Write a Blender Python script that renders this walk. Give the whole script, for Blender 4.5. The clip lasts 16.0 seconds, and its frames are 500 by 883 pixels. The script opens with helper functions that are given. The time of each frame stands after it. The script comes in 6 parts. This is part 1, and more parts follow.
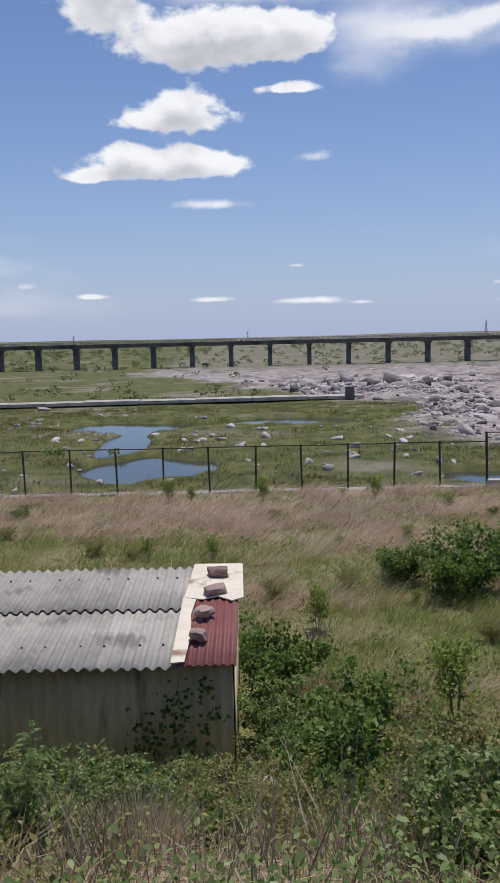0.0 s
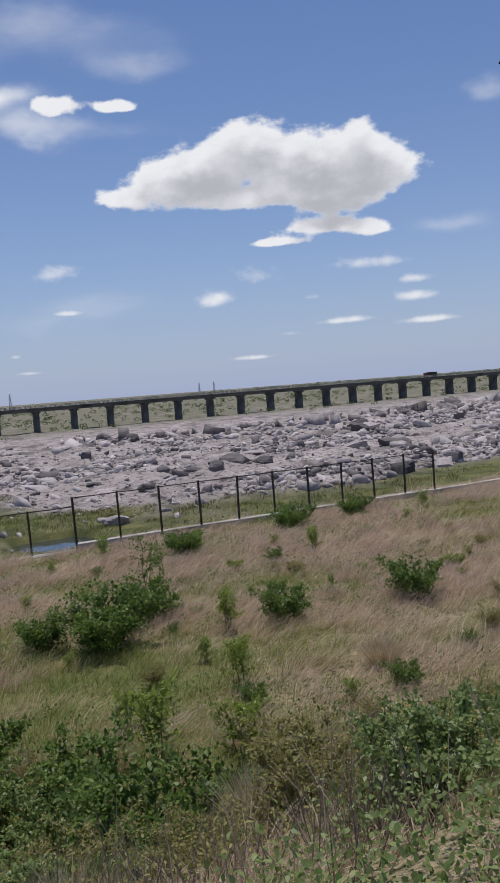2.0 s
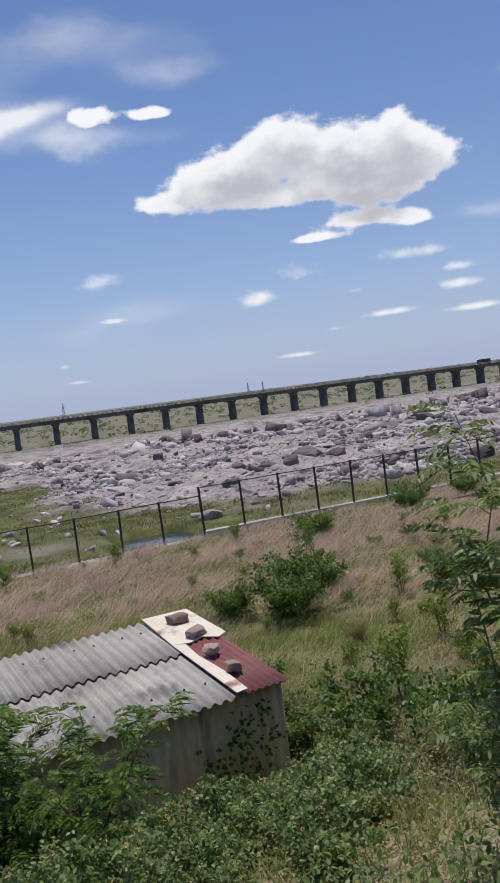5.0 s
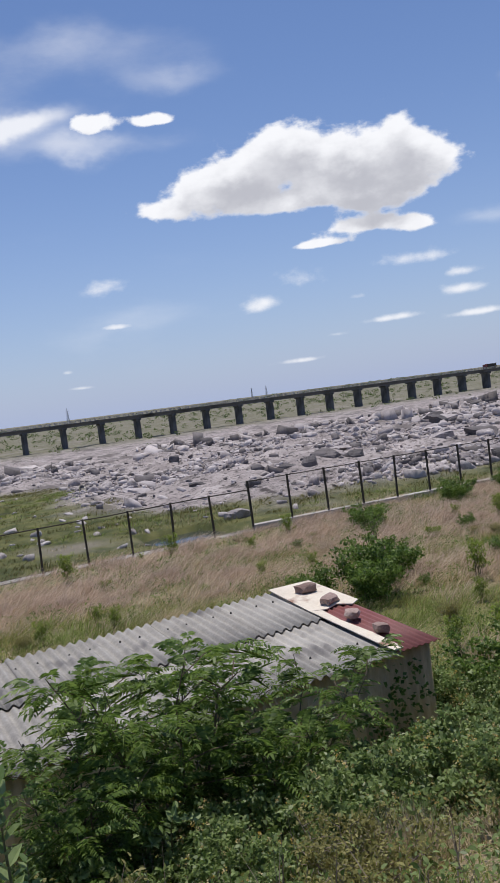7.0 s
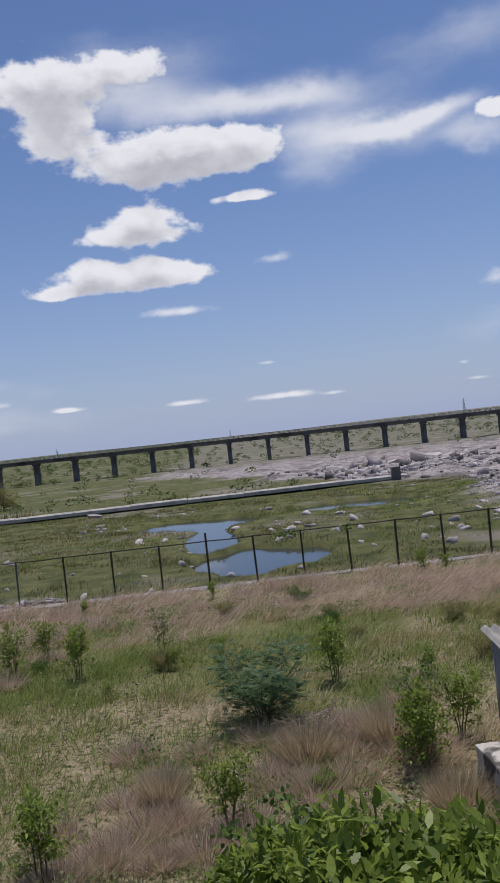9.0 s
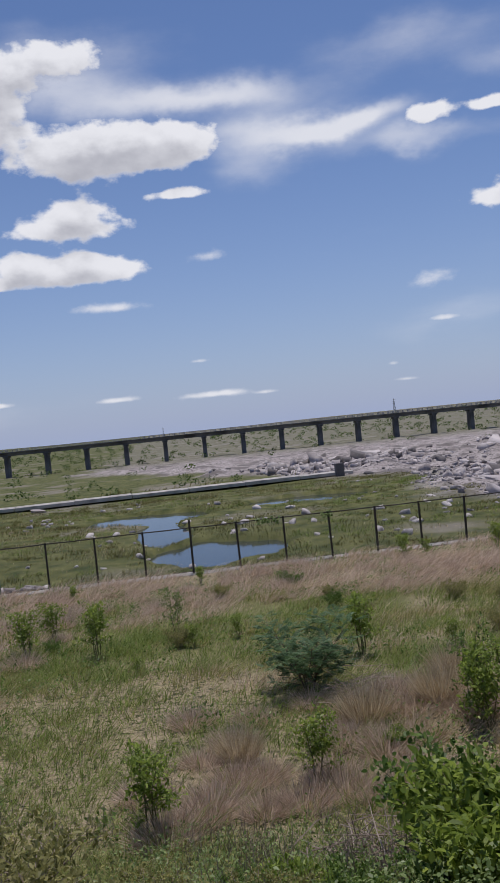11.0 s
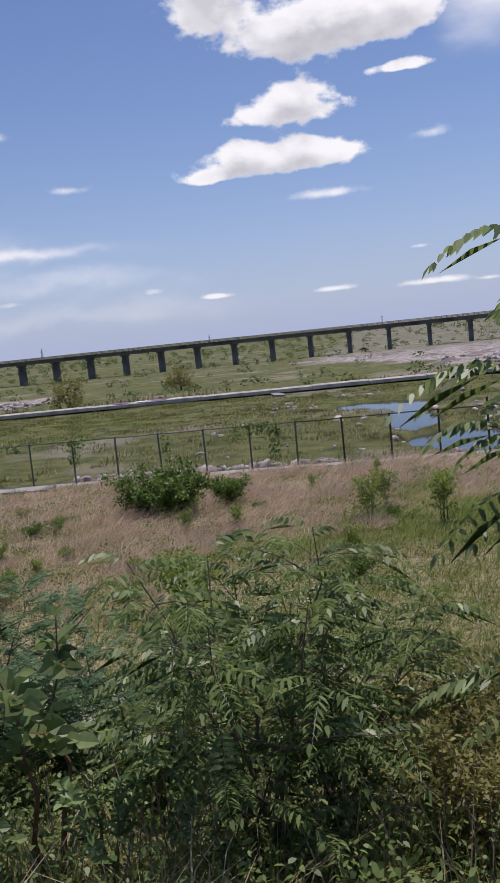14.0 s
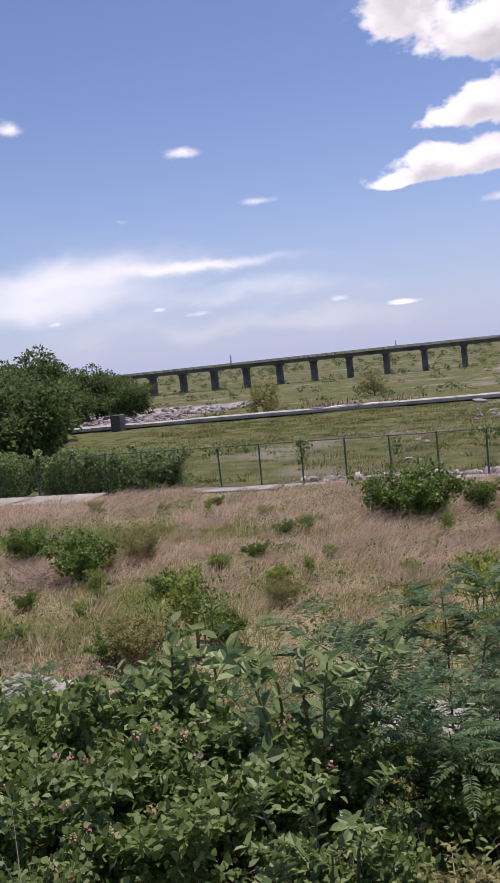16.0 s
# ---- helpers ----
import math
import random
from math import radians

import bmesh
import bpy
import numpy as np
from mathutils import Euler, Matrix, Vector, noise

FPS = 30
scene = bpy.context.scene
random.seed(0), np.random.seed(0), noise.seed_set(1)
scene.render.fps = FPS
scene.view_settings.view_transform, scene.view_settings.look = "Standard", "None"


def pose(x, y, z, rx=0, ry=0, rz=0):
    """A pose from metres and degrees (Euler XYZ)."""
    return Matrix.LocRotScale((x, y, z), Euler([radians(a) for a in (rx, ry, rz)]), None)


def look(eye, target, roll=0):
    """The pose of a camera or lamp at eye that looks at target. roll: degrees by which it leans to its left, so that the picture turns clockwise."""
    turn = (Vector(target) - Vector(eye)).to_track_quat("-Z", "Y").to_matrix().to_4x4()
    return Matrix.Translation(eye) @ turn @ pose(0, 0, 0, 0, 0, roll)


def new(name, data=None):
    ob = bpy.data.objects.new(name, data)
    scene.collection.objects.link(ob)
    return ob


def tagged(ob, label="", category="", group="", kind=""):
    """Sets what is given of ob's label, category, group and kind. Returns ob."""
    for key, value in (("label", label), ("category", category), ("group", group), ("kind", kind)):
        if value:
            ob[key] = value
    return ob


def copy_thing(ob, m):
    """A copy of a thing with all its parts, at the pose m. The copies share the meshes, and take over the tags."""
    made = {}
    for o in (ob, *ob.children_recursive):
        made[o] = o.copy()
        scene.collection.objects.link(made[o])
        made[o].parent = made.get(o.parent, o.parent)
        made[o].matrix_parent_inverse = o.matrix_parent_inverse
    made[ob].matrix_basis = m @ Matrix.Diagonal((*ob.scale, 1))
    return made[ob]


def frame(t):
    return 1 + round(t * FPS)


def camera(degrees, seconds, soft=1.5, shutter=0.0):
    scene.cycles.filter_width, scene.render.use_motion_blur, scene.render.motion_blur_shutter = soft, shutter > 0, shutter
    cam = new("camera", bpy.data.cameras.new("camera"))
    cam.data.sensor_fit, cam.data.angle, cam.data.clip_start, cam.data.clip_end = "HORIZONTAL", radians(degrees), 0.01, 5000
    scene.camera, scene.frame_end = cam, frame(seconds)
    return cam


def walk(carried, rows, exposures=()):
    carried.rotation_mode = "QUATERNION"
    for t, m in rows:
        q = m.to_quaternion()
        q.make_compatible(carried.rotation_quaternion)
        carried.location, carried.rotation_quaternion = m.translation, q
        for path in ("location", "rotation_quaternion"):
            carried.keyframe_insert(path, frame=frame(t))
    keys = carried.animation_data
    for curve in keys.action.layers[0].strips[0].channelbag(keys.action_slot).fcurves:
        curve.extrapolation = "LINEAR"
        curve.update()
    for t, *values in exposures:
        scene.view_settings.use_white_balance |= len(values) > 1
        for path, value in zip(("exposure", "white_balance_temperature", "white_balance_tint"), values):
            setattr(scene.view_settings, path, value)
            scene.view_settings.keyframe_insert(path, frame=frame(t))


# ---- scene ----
cam = camera(32.84, 16.0, soft=1.1)
PATH = [
    (0, (0.000, -0.000, 6.086), (-0.000, 9.922, 4.842), -1.36),
    (0.5, (-0.420, 0.119, 6.090), (2.188, 9.696, 4.875), -0.40),
    (1, (-0.985, 0.162, 6.070), (3.139, 9.197, 4.898), 0.04),
    (1.5, (-1.414, 0.136, 6.008), (3.455, 8.825, 5.118), -2.10),
    (2, (-2.050, 0.141, 6.023), (3.119, 8.677, 5.375), -4.33),
    (2.5, (-2.677, 0.140, 6.019), (2.675, 8.575, 5.572), -4.22),
    (3, (-3.191, 0.130, 5.969), (2.335, 8.451, 5.485), -8.39),
    (3.5, (-3.688, 0.126, 5.978), (1.453, 8.688, 5.467), -7.95),
    (4, (-4.200, 0.189, 5.969), (0.687, 8.891, 5.349), -8.07),
    (4.5, (-4.725, 0.288, 5.967), (-0.017, 9.082, 5.262), -7.26),
    (4.7, (-4.916, 0.323, 5.947), (-0.249, 9.143, 5.293), -7.17),
    (6.8, (-6.901, 0.902, 5.709), (-2.231, 9.729, 5.188), -7.70),
    (7, (-7.152, 0.902, 5.710), (-2.511, 9.743, 5.174), -7.35),
    (7.5, (-7.771, 0.833, 5.744), (-3.734, 9.975, 5.380), -8.48),
    (8, (-8.393, 0.667, 5.786), (-4.688, 9.947, 5.385), -7.27),
    (8.5, (-9.000, 0.612, 5.783), (-7.370, 10.477, 5.628), -7.19),
    (8.7, (-9.234, 0.598, 5.762), (-8.489, 10.570, 5.656), -6.63),
    (9.1, (-9.651, 0.582, 5.710), (-9.372, 10.577, 5.588), -6.30),
    (9.9, (-10.485, 0.549, 5.607), (-9.927, 10.531, 5.415), -6.00),
    (10.8, (-11.423, 0.512, 5.491), (-10.316, 10.448, 5.261), -5.79),
    (11, (-11.595, 0.416, 5.511), (-10.511, 10.355, 5.297), -5.78),
    (11.5, (-12.064, 0.130, 5.553), (-10.971, 10.069, 5.416), -5.35),
    (12, (-12.511, 0.000, 5.570), (-12.071, 9.973, 4.976), -6.59),
    (12.5, (-12.849, 0.009, 5.544), (-12.083, 9.951, 4.789), -7.47),
    (13, (-13.442, 0.124, 5.457), (-13.495, 10.096, 4.710), -6.95),
    (13.5, (-14.102, 0.278, 5.342), (-15.139, 10.181, 4.424), -7.99),
    (14, (-14.641, 0.401, 5.294), (-16.188, 10.201, 4.045), -6.00),
    (14.5, (-15.175, 0.422, 5.289), (-17.950, 9.966, 4.194), -4.39),
    (15, (-15.660, 0.461, 5.259), (-18.469, 10.001, 4.204), -3.42),
    (15.5, (-16.199, 0.531, 5.225), (-19.722, 9.811, 4.010), -5.10),
    (16, (-16.604, 0.500, 5.230), (-20.206, 9.780, 4.277), -6.11),
]
EXPOSURES = [(0, -0.48, 6500, 10), (1.2, -0.52, 6500, 10), (2, -0.62, 6500, 10), (3, -0.5, 6500, 10), (4.7, -0.49, 6500, 10), (7.5, -0.44, 6500, 10), (8.7, -0.68, 6400, 12), (12, -0.7, 6400, 12), (13.5, -0.48, 6500, 13), (14.5, -0.46, 6650, 17), (15, -0.52, 6700, 19), (15.5, -0.14, 6650, 17), (16, -0.24, 6800, 20)]
walk(cam, [(t, look(eye, target, roll)) for t, eye, target, roll in PATH], exposures=EXPOSURES)

# ---- light: a high midday sun ahead of the walker, a blue sky with fair-weather clouds ----
SUN_AZ, SUN_EL = 20.0, 75.0          # degrees from +y towards +x, and above the horizon
scene.view_settings.exposure = -0.35

sun = new("sun", bpy.data.lights.new("sun", "SUN"))
sun.data.energy, sun.data.angle, sun.data.color = 5.0, radians(0.53), (1.0, 0.955, 0.89)
sun.matrix_world = look((0, 0, 60), (-math.sin(radians(SUN_AZ)) * math.cos(radians(SUN_EL)),
                                     -math.cos(radians(SUN_AZ)) * math.cos(radians(SUN_EL)), 60 - math.sin(radians(SUN_EL))))

# clouds: azimuth, elevation, half width, half height (degrees), opacity
CUMULUS = [
    (23.9, 12.7, 2.2, 0.69, 1), (27.2, 13.8, 2.97, 1.66, 1), (30.4, 14.3, 2.91, 1.99, 1), (32.2, 15.5, 1.79, 1.89, 1), (34.9, 14.6, 2.79, 2.11, 1), (38, 13.7, 2.77, 1.98, 1),
    (39.9, 14.8, 1.68, 1.82, 1), (42.1, 13.4, 1.88, 1.63, 1), (32.6, 12.2, 7.1, 0.84, 1), (38.2, 11.6, 3.32, 1.12, 1), (40.3, 9.7, 1.54, 0.64, 1), (37, 10.1, 2.97, 0.64, 1),
    (33.9, 9.3, 2.32, 0.4, 1), (19.9, 18.3, 1.78, 0.87, 1), (24.1, 18.2, 1.82, 0.52, 1), (-8.8, 20.3, 3.01, 2.68, 1), (-9.5, 22.8, 4.57, 1.82, 1), (-3.6, 23.6, 3.45, 1.27, 1),
    (-0.3, 18.5, 6.11, 1.83, 1), (-3, 17.7, 4.41, 1.65, 1), (3.1, 18.2, 2.79, 1.31, 1), (-3.9, 14.8, 2.39, 0.89, 1), (-4.4, 13.6, 4.33, 1.04, 1), (-5.7, 10.7, 5.5, 0.99, 1),
    (-7.4, 11.7, 1.88, 0.77, 1), (-3.6, 11.7, 1.85, 0.64, 1), (-10.2, 10.2, 1.6, 0.49, 1), (-1.6, 11, 2.05, 0.71, 1), (3.1, 15.4, 2.54, 0.44, 1),
]
SMALL_CLOUDS = [
    (40.1, 7.5, 3.49, 0.58, 0.6), (32.3, 7.3, 2.33, 0.8, 0.45), (42.8, 6.2, 1.52, 0.43, 0.7), (42.8, 5.1, 1.67, 0.47, 0.9), (29.5, 5.9, 1.43, 0.74, 0.85), (38.2, 3.9, 2.16, 0.33, 0.85),
    (43.7, 3.5, 2.6, 0.33, 0.8), (19.2, 8.2, 1.87, 0.79, 0.6), (19.8, 5.6, 1.45, 0.29, 0.8), (31.8, 1.9, 1.89, 0.26, 0.75), (34.4, 3.3, 0.9, 0.22, 0.45), (17, 1.9, 1.07, 0.18, 0.6),
    (16.3, 3, 0.49, 0.22, 0.6), (35.9, 5.6, 0.97, 0.29, 0.4), (-2.4, 8.5, 3.13, 0.44, 0.75), (4.8, 11.3, 1.65, 0.5, 0.6), (-2.3, 2.4, 1.65, 0.26, 0.85), (4.2, 2.2, 2.73, 0.3, 0.95),
    (7.6, 2, 1.35, 0.19, 0.6), (-10, 2.7, 1.08, 0.26, 0.7), (3.3, 4.5, 0.98, 0.19, 0.6), (-23.6, 13.6, 1.39, 0.5, 0.75), (-19, 10.2, 1.99, 0.38, 0.55), (-27.9, 9.7, 0.94, 0.35, 0.35),
    (-34.5, 15.6, 1.03, 0.64, 0.8), (-23.8, 3.4, 1.42, 0.33, 0.6), (-26.3, 3.9, 0.81, 0.26, 0.6), (-14.4, 3.4, 1.11, 0.36, 0.6), (-33.1, 3.6, 0.78, 0.32, 0.6), (-10.4, 2.7, 0.95, 0.25, 0.6),
]
HAZY_BANDS = [
    (18.7, 17.1, 5.3, 0.85, 0.55), (19.3, 22.6, 7.05, 1.65, 0.4), (25.2, 20.7, 4.75, 1.01, 0.32), (48.2, 17.3, 2.4, 1.1, 0.45), (45.3, 9.3, 3.19, 0.91, 0.35), (20.9, 6, 6.2, 1.46, 0.25),
    (5.3, 20.7, 8.89, 1.2, 0.8), (11.7, 18.7, 6.56, 1.09, 0.72), (7.8, 17.1, 3.52, 2.05, 0.5), (15.3, 18.6, 3.92, 0.76, 0.6), (-5.2, 22.4, 7.95, 2.77, 0.6), (-32.6, 6.8, 11.37, 1.76, 0.62),
    (-22, 6.1, 5.58, 0.54, 0.6), (-33.9, 4.6, 9.9, 1.78, 0.6), (-19.6, 4.2, 6.36, 0.8, 0.4), (-21.6, 2.3, 15.02, 1.11, 0.35),
]


def sky_world():
    world = bpy.data.worlds.new("sky")
    scene.world = world
    world.use_nodes = True
    nt = world.node_tree
    nt.nodes.clear()

    def node(kind, **sets):
        n = nt.nodes.new(kind)
        for k, v in sets.items():
            if k == "operation":
                n.operation = v
            elif k == "data_type":
                n.data_type = v
        return n

    def plug(sock, v):
        if isinstance(v, (int, float)):
            sock.default_value = v
        else:
            nt.links.new(v, sock)

    def calc(op, a, b=0.0, c=0.0):
        n = node("ShaderNodeMath", operation=op)
        for s, v in zip(n.inputs, (a, b, c)):
            plug(s, v)
        return n.outputs[0]

    out = node("ShaderNodeOutputWorld")
    bg = node("ShaderNodeBackground")
    sky = node("ShaderNodeTexSky")
    sky.sky_type = "NISHITA"
    sky.sun_disc = False
    sky.sun_elevation, sky.sun_rotation = radians(SUN_EL), radians(SUN_AZ)
    sky.altitude, sky.air_density, sky.dust_density, sky.ozone_density = 300, 1.0, SKY_DUST, 2.5
    tex = node("ShaderNodeTexCoord")
    sep = node("ShaderNodeSeparateXYZ")
    nt.links.new(tex.outputs["Generated"], sep.inputs[0])
    X, Y, Z = sep.outputs
    az = calc("MULTIPLY", calc("ARCTAN2", X, Y), 180 / math.pi)
    el = calc("MULTIPLY", calc("ARCSINE", Z), 180 / math.pi)
    # billowing warp of the directions, at two sizes
    comb = node("ShaderNodeCombineXYZ")
    plug(comb.inputs[0], az), plug(comb.inputs[1], calc("MULTIPLY", el, 1.5))

    def noise_at(scale, detail, rough, shift, raised=0.0, flat=1.0):
        m = node("ShaderNodeVectorMath", operation="MULTIPLY_ADD")
        nt.links.new(comb.outputs[0], m.inputs[0])
        m.inputs[1].default_value = (flat, 1.0, 1.0)
        m.inputs[2].default_value = (shift, shift * 1.7 + raised * 1.5, shift)
        n = node("ShaderNodeTexNoise")
        n.inputs["Scale"].default_value, n.inputs["Detail"].default_value, n.inputs["Roughness"].default_value = scale, detail, rough
        nt.links.new(m.outputs[0], n.inputs["Vector"])
        return calc("SUBTRACT", n.outputs["Fac"], 0.5)

    def smooth(v, lo, hi, out_lo, out_hi):
        r = node("ShaderNodeMapRange")
        r.interpolation_type = "SMOOTHSTEP"
        plug(r.inputs[0], v)
        for s_, val in zip(list(r.inputs)[1:5], (lo, hi, out_lo, out_hi)):
            s_.default_value = val
        return r.outputs[0]

    def field(rows, raised=0.0, base=1.0, wave=0.0, wave_up=0.0):
        """Soft lumps that run into one another; a lump's lower half is squeezed by base, and its place is stirred by wave."""
        total = None
        A = calc("ADD", az, wave) if wave else az
        E = calc("ADD", el, wave_up) if wave_up else el
        for a, e, w, h, op in rows:
            u = calc("MULTIPLY_ADD", A, 1 / w, -a / w)
            v = calc("MULTIPLY_ADD", E, 1 / h, (raised - e) / h)
            if base != 1.0:
                v = calc("MAXIMUM", v, calc("MULTIPLY", v, -base))
            d2 = calc("MULTIPLY_ADD", u, u, calc("MULTIPLY", v, v))
            f = calc("EXPONENT", calc("MULTIPLY", d2, -1.4))
            total = calc("MULTIPLY", f, op) if total is None else calc("MULTIPLY_ADD", f, op, total)
        return total

    # heaped clouds: billowing rims; what has cloud above it is shaded
    RISE = 1.1
    here = calc("MULTIPLY_ADD", noise_at(0.75, 7.0, 0.54, 3.0), 1.05, field(CUMULUS, 0.0, 1.3))
    above = calc("MULTIPLY_ADD", noise_at(0.75, 3.0, 0.5, 3.0, RISE), 1.2, field(CUMULUS, RISE))
    big = smooth(here, 0.26, 0.62, 0.0, 1.0)
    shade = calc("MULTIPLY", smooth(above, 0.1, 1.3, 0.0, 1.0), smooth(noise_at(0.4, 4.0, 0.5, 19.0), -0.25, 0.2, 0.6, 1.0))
    # small clouds: thin and soft
    small = smooth(calc("MULTIPLY_ADD", noise_at(0.85, 6.0, 0.58, 31.0), 0.85, field(SMALL_CLOUDS, 0.0, 1.3)), 0.18, 0.95, 0.0, 0.9)
    # high sheets, stirred and drawn out sideways
    stir, stir_up = calc("MULTIPLY", noise_at(0.11, 4.0, 0.55, 71.0), 9.0), calc("MULTIPLY", noise_at(0.13, 5.0, 0.55, 87.0), 4.0)
    haze = smooth(calc("MULTIPLY_ADD", noise_at(0.2, 8.0, 0.6, 57.0, flat=0.5), 0.5, field(HAZY_BANDS, 0.0, 1.0, stir, stir_up)), 0.04, 1.0, 0.0, 0.88)
    cover = calc("MAXIMUM", calc("MAXIMUM", big, small), haze)
    grey = node("ShaderNodeMix", data_type="RGBA")
    plug(grey.inputs[0], calc("MULTIPLY", big, shade))
    grey.inputs[6].default_value, grey.inputs[7].default_value = (*[c * CLOUD_LIGHT for c in (0.97, 0.98, 1.02)], 1), (*[c * CLOUD_LIGHT for c in (0.53, 0.54, 0.6)], 1)
    grey.clamp_factor = True
    mix = node("ShaderNodeMix", data_type="RGBA")
    tint = node("ShaderNodeMix", data_type="RGBA")
    tint.blend_type = "MULTIPLY"
    tint.inputs[0].default_value = 1.0
    tint.inputs[7].default_value = (*SKY_TINT, 1)
    nt.links.new(sky.outputs[0], tint.inputs[6])
    # pale haze low over the horizon
    veil = node("ShaderNodeMix", data_type="RGBA")
    plug(veil.inputs[0], calc("MULTIPLY", calc("EXPONENT", calc("MULTIPLY", calc("MAXIMUM", el, 0.0), -1.0 / HAZE_DEPTH)), HAZE_PART))
    nt.links.new(tint.outputs[2], veil.inputs[6])
    veil.inputs[7].default_value = (*HAZE, 1)
    plug(mix.inputs[0], cover)
    nt.links.new(veil.outputs[2], mix.inputs[6])
    nt.links.new(grey.outputs[2], mix.inputs[7])
    nt.links.new(mix.outputs[2], bg.inputs["Color"])
    bg.inputs["Strength"].default_value = 0.12
    nt.links.new(bg.outputs[0], out.inputs[0])


SKY_DUST, CLOUD_LIGHT, SKY_TINT = 0.3, 11.0, (0.89, 0.965, 1.17)
HAZE, HAZE_PART, HAZE_DEPTH = (4.55, 5.35, 7.6), 0.96, 7.0
sky_world()

# ---- materials ----
def material(name, low, high, rough=0.85, scale=6.0, fine=60.0, bump=0.3, bump_dist=0.02, metal=0.0, island=0.0, piece=0.0,
             detail=6.0, coords="Object", stain=None, stain_scale=0.6, stain_lo=0.5, stain_hi=0.7, spec=0.3, through_light=0.0, stretch=None):
    """A surface whose colour runs between low and high by noise at two sizes; island and piece vary it from blade to blade or thing to thing."""
    m = bpy.data.materials.new(name)
    m.use_nodes = True
    nt = m.node_tree
    b = nt.nodes["Principled BSDF"]
    L = nt.links.new
    tc = nt.nodes.new("ShaderNodeTexCoord")
    vec = tc.outputs[coords]
    if stretch:
        mp = nt.nodes.new("ShaderNodeMapping")
        mp.inputs["Scale"].default_value = stretch
        L(vec, mp.inputs[0])
        vec = mp.outputs[0]
    n1, n2 = nt.nodes.new("ShaderNodeTexNoise"), nt.nodes.new("ShaderNodeTexNoise")
    for n, s in ((n1, scale), (n2, fine)):
        n.inputs["Scale"].default_value, n.inputs["Detail"].default_value, n.inputs["Roughness"].default_value = s, detail, 0.6
        L(vec, n.inputs["Vector"])
    mixn = nt.nodes.new("ShaderNodeMath")
    mixn.operation = "MULTIPLY_ADD"
    L(n2.outputs["Fac"], mixn.inputs[0])
    mixn.inputs[1].default_value = 0.45
    half = nt.nodes.new("ShaderNodeMath")
    half.operation = "MULTIPLY"
    L(n1.outputs["Fac"], half.inputs[0])
    half.inputs[1].default_value = 0.55
    L(half.outputs[0], mixn.inputs[2])
    val = mixn.outputs[0]
    for amount, source in ((island, "geo"), (piece, "obj")):
        if amount:
            if source == "geo":
                rnd = nt.nodes.new("ShaderNodeNewGeometry").outputs["Random Per Island"]
            else:
                rnd = nt.nodes.new("ShaderNodeObjectInfo").outputs["Random"]
            ma = nt.nodes.new("ShaderNodeMath")
            ma.operation = "MULTIPLY_ADD"
            L(rnd, ma.inputs[0])
            ma.inputs[1].default_value = amount
            sb = nt.nodes.new("ShaderNodeMath")
            sb.operation = "SUBTRACT"
            L(val, sb.inputs[0])
            sb.inputs[1].default_value = amount / 2
            L(sb.outputs[0], ma.inputs[2])
            val = ma.outputs[0]
    ramp = nt.nodes.new("ShaderNodeMapRange")
    L(val, ramp.inputs[0])
    ramp.inputs[1].default_value, ramp.inputs[2].default_value = 0.3, 0.7
    col = nt.nodes.new("ShaderNodeMix")
    col.data_type = "RGBA"
    L(ramp.outputs[0], col.inputs[0])
    col.inputs[6].default_value, col.inputs[7].default_value = (*low, 1), (*high, 1)
    colour = col.outputs[2]
    if stain:
        n3 = nt.nodes.new("ShaderNodeTexNoise")
        n3.inputs["Scale"].default_value, n3.inputs["Detail"].default_value = stain_scale, 8.0
        L(vec, n3.inputs["Vector"])
        r3 = nt.nodes.new("ShaderNodeMapRange")
        L(n3.outputs["Fac"], r3.inputs[0])
        r3.inputs[1].default_value, r3.inputs[2].default_value = stain_lo, stain_hi
        c3 = nt.nodes.new("ShaderNodeMix")
        c3.data_type = "RGBA"
        L(r3.outputs[0], c3.inputs[0])
        L(colour, c3.inputs[6])
        c3.inputs[7].default_value = (*stain, 1)
        colour = c3.outputs[2]
    L(colour, b.inputs["Base Color"])
    b.inputs["Roughness"].default_value, b.inputs["Metallic"].default_value = rough, metal
    b.inputs["Specular IOR Level"].default_value = spec
    if bump:
        bp = nt.nodes.new("ShaderNodeBump")
        bp.inputs["Strength"].default_value, bp.inputs["Distance"].default_value = bump, bump_dist
        L(mixn.outputs[0], bp.inputs["Height"])
        L(bp.outputs[0], b.inputs["Normal"])
    if through_light:     # thin leaves let light through
        tr = nt.nodes.new("ShaderNodeBsdfTranslucent")
        L(colour, tr.inputs["Color"])
        ms = nt.nodes.new("ShaderNodeMixShader")
        ms.inputs[0].default_value = through_light
        L(b.outputs[0], ms.inputs[1]), L(tr.outputs[0], ms.inputs[2])
        L(ms.outputs[0], nt.nodes["Material Output"].inputs["Surface"])
    return m


def leaf_material(name, low, high, rough=0.5, island=0.55, spec=0.35, through_light=0.5):
    return material(name, low, high, rough=rough, scale=2.0, fine=25.0, bump=0.0, island=island, spec=spec, through_light=through_light, detail=2.0)


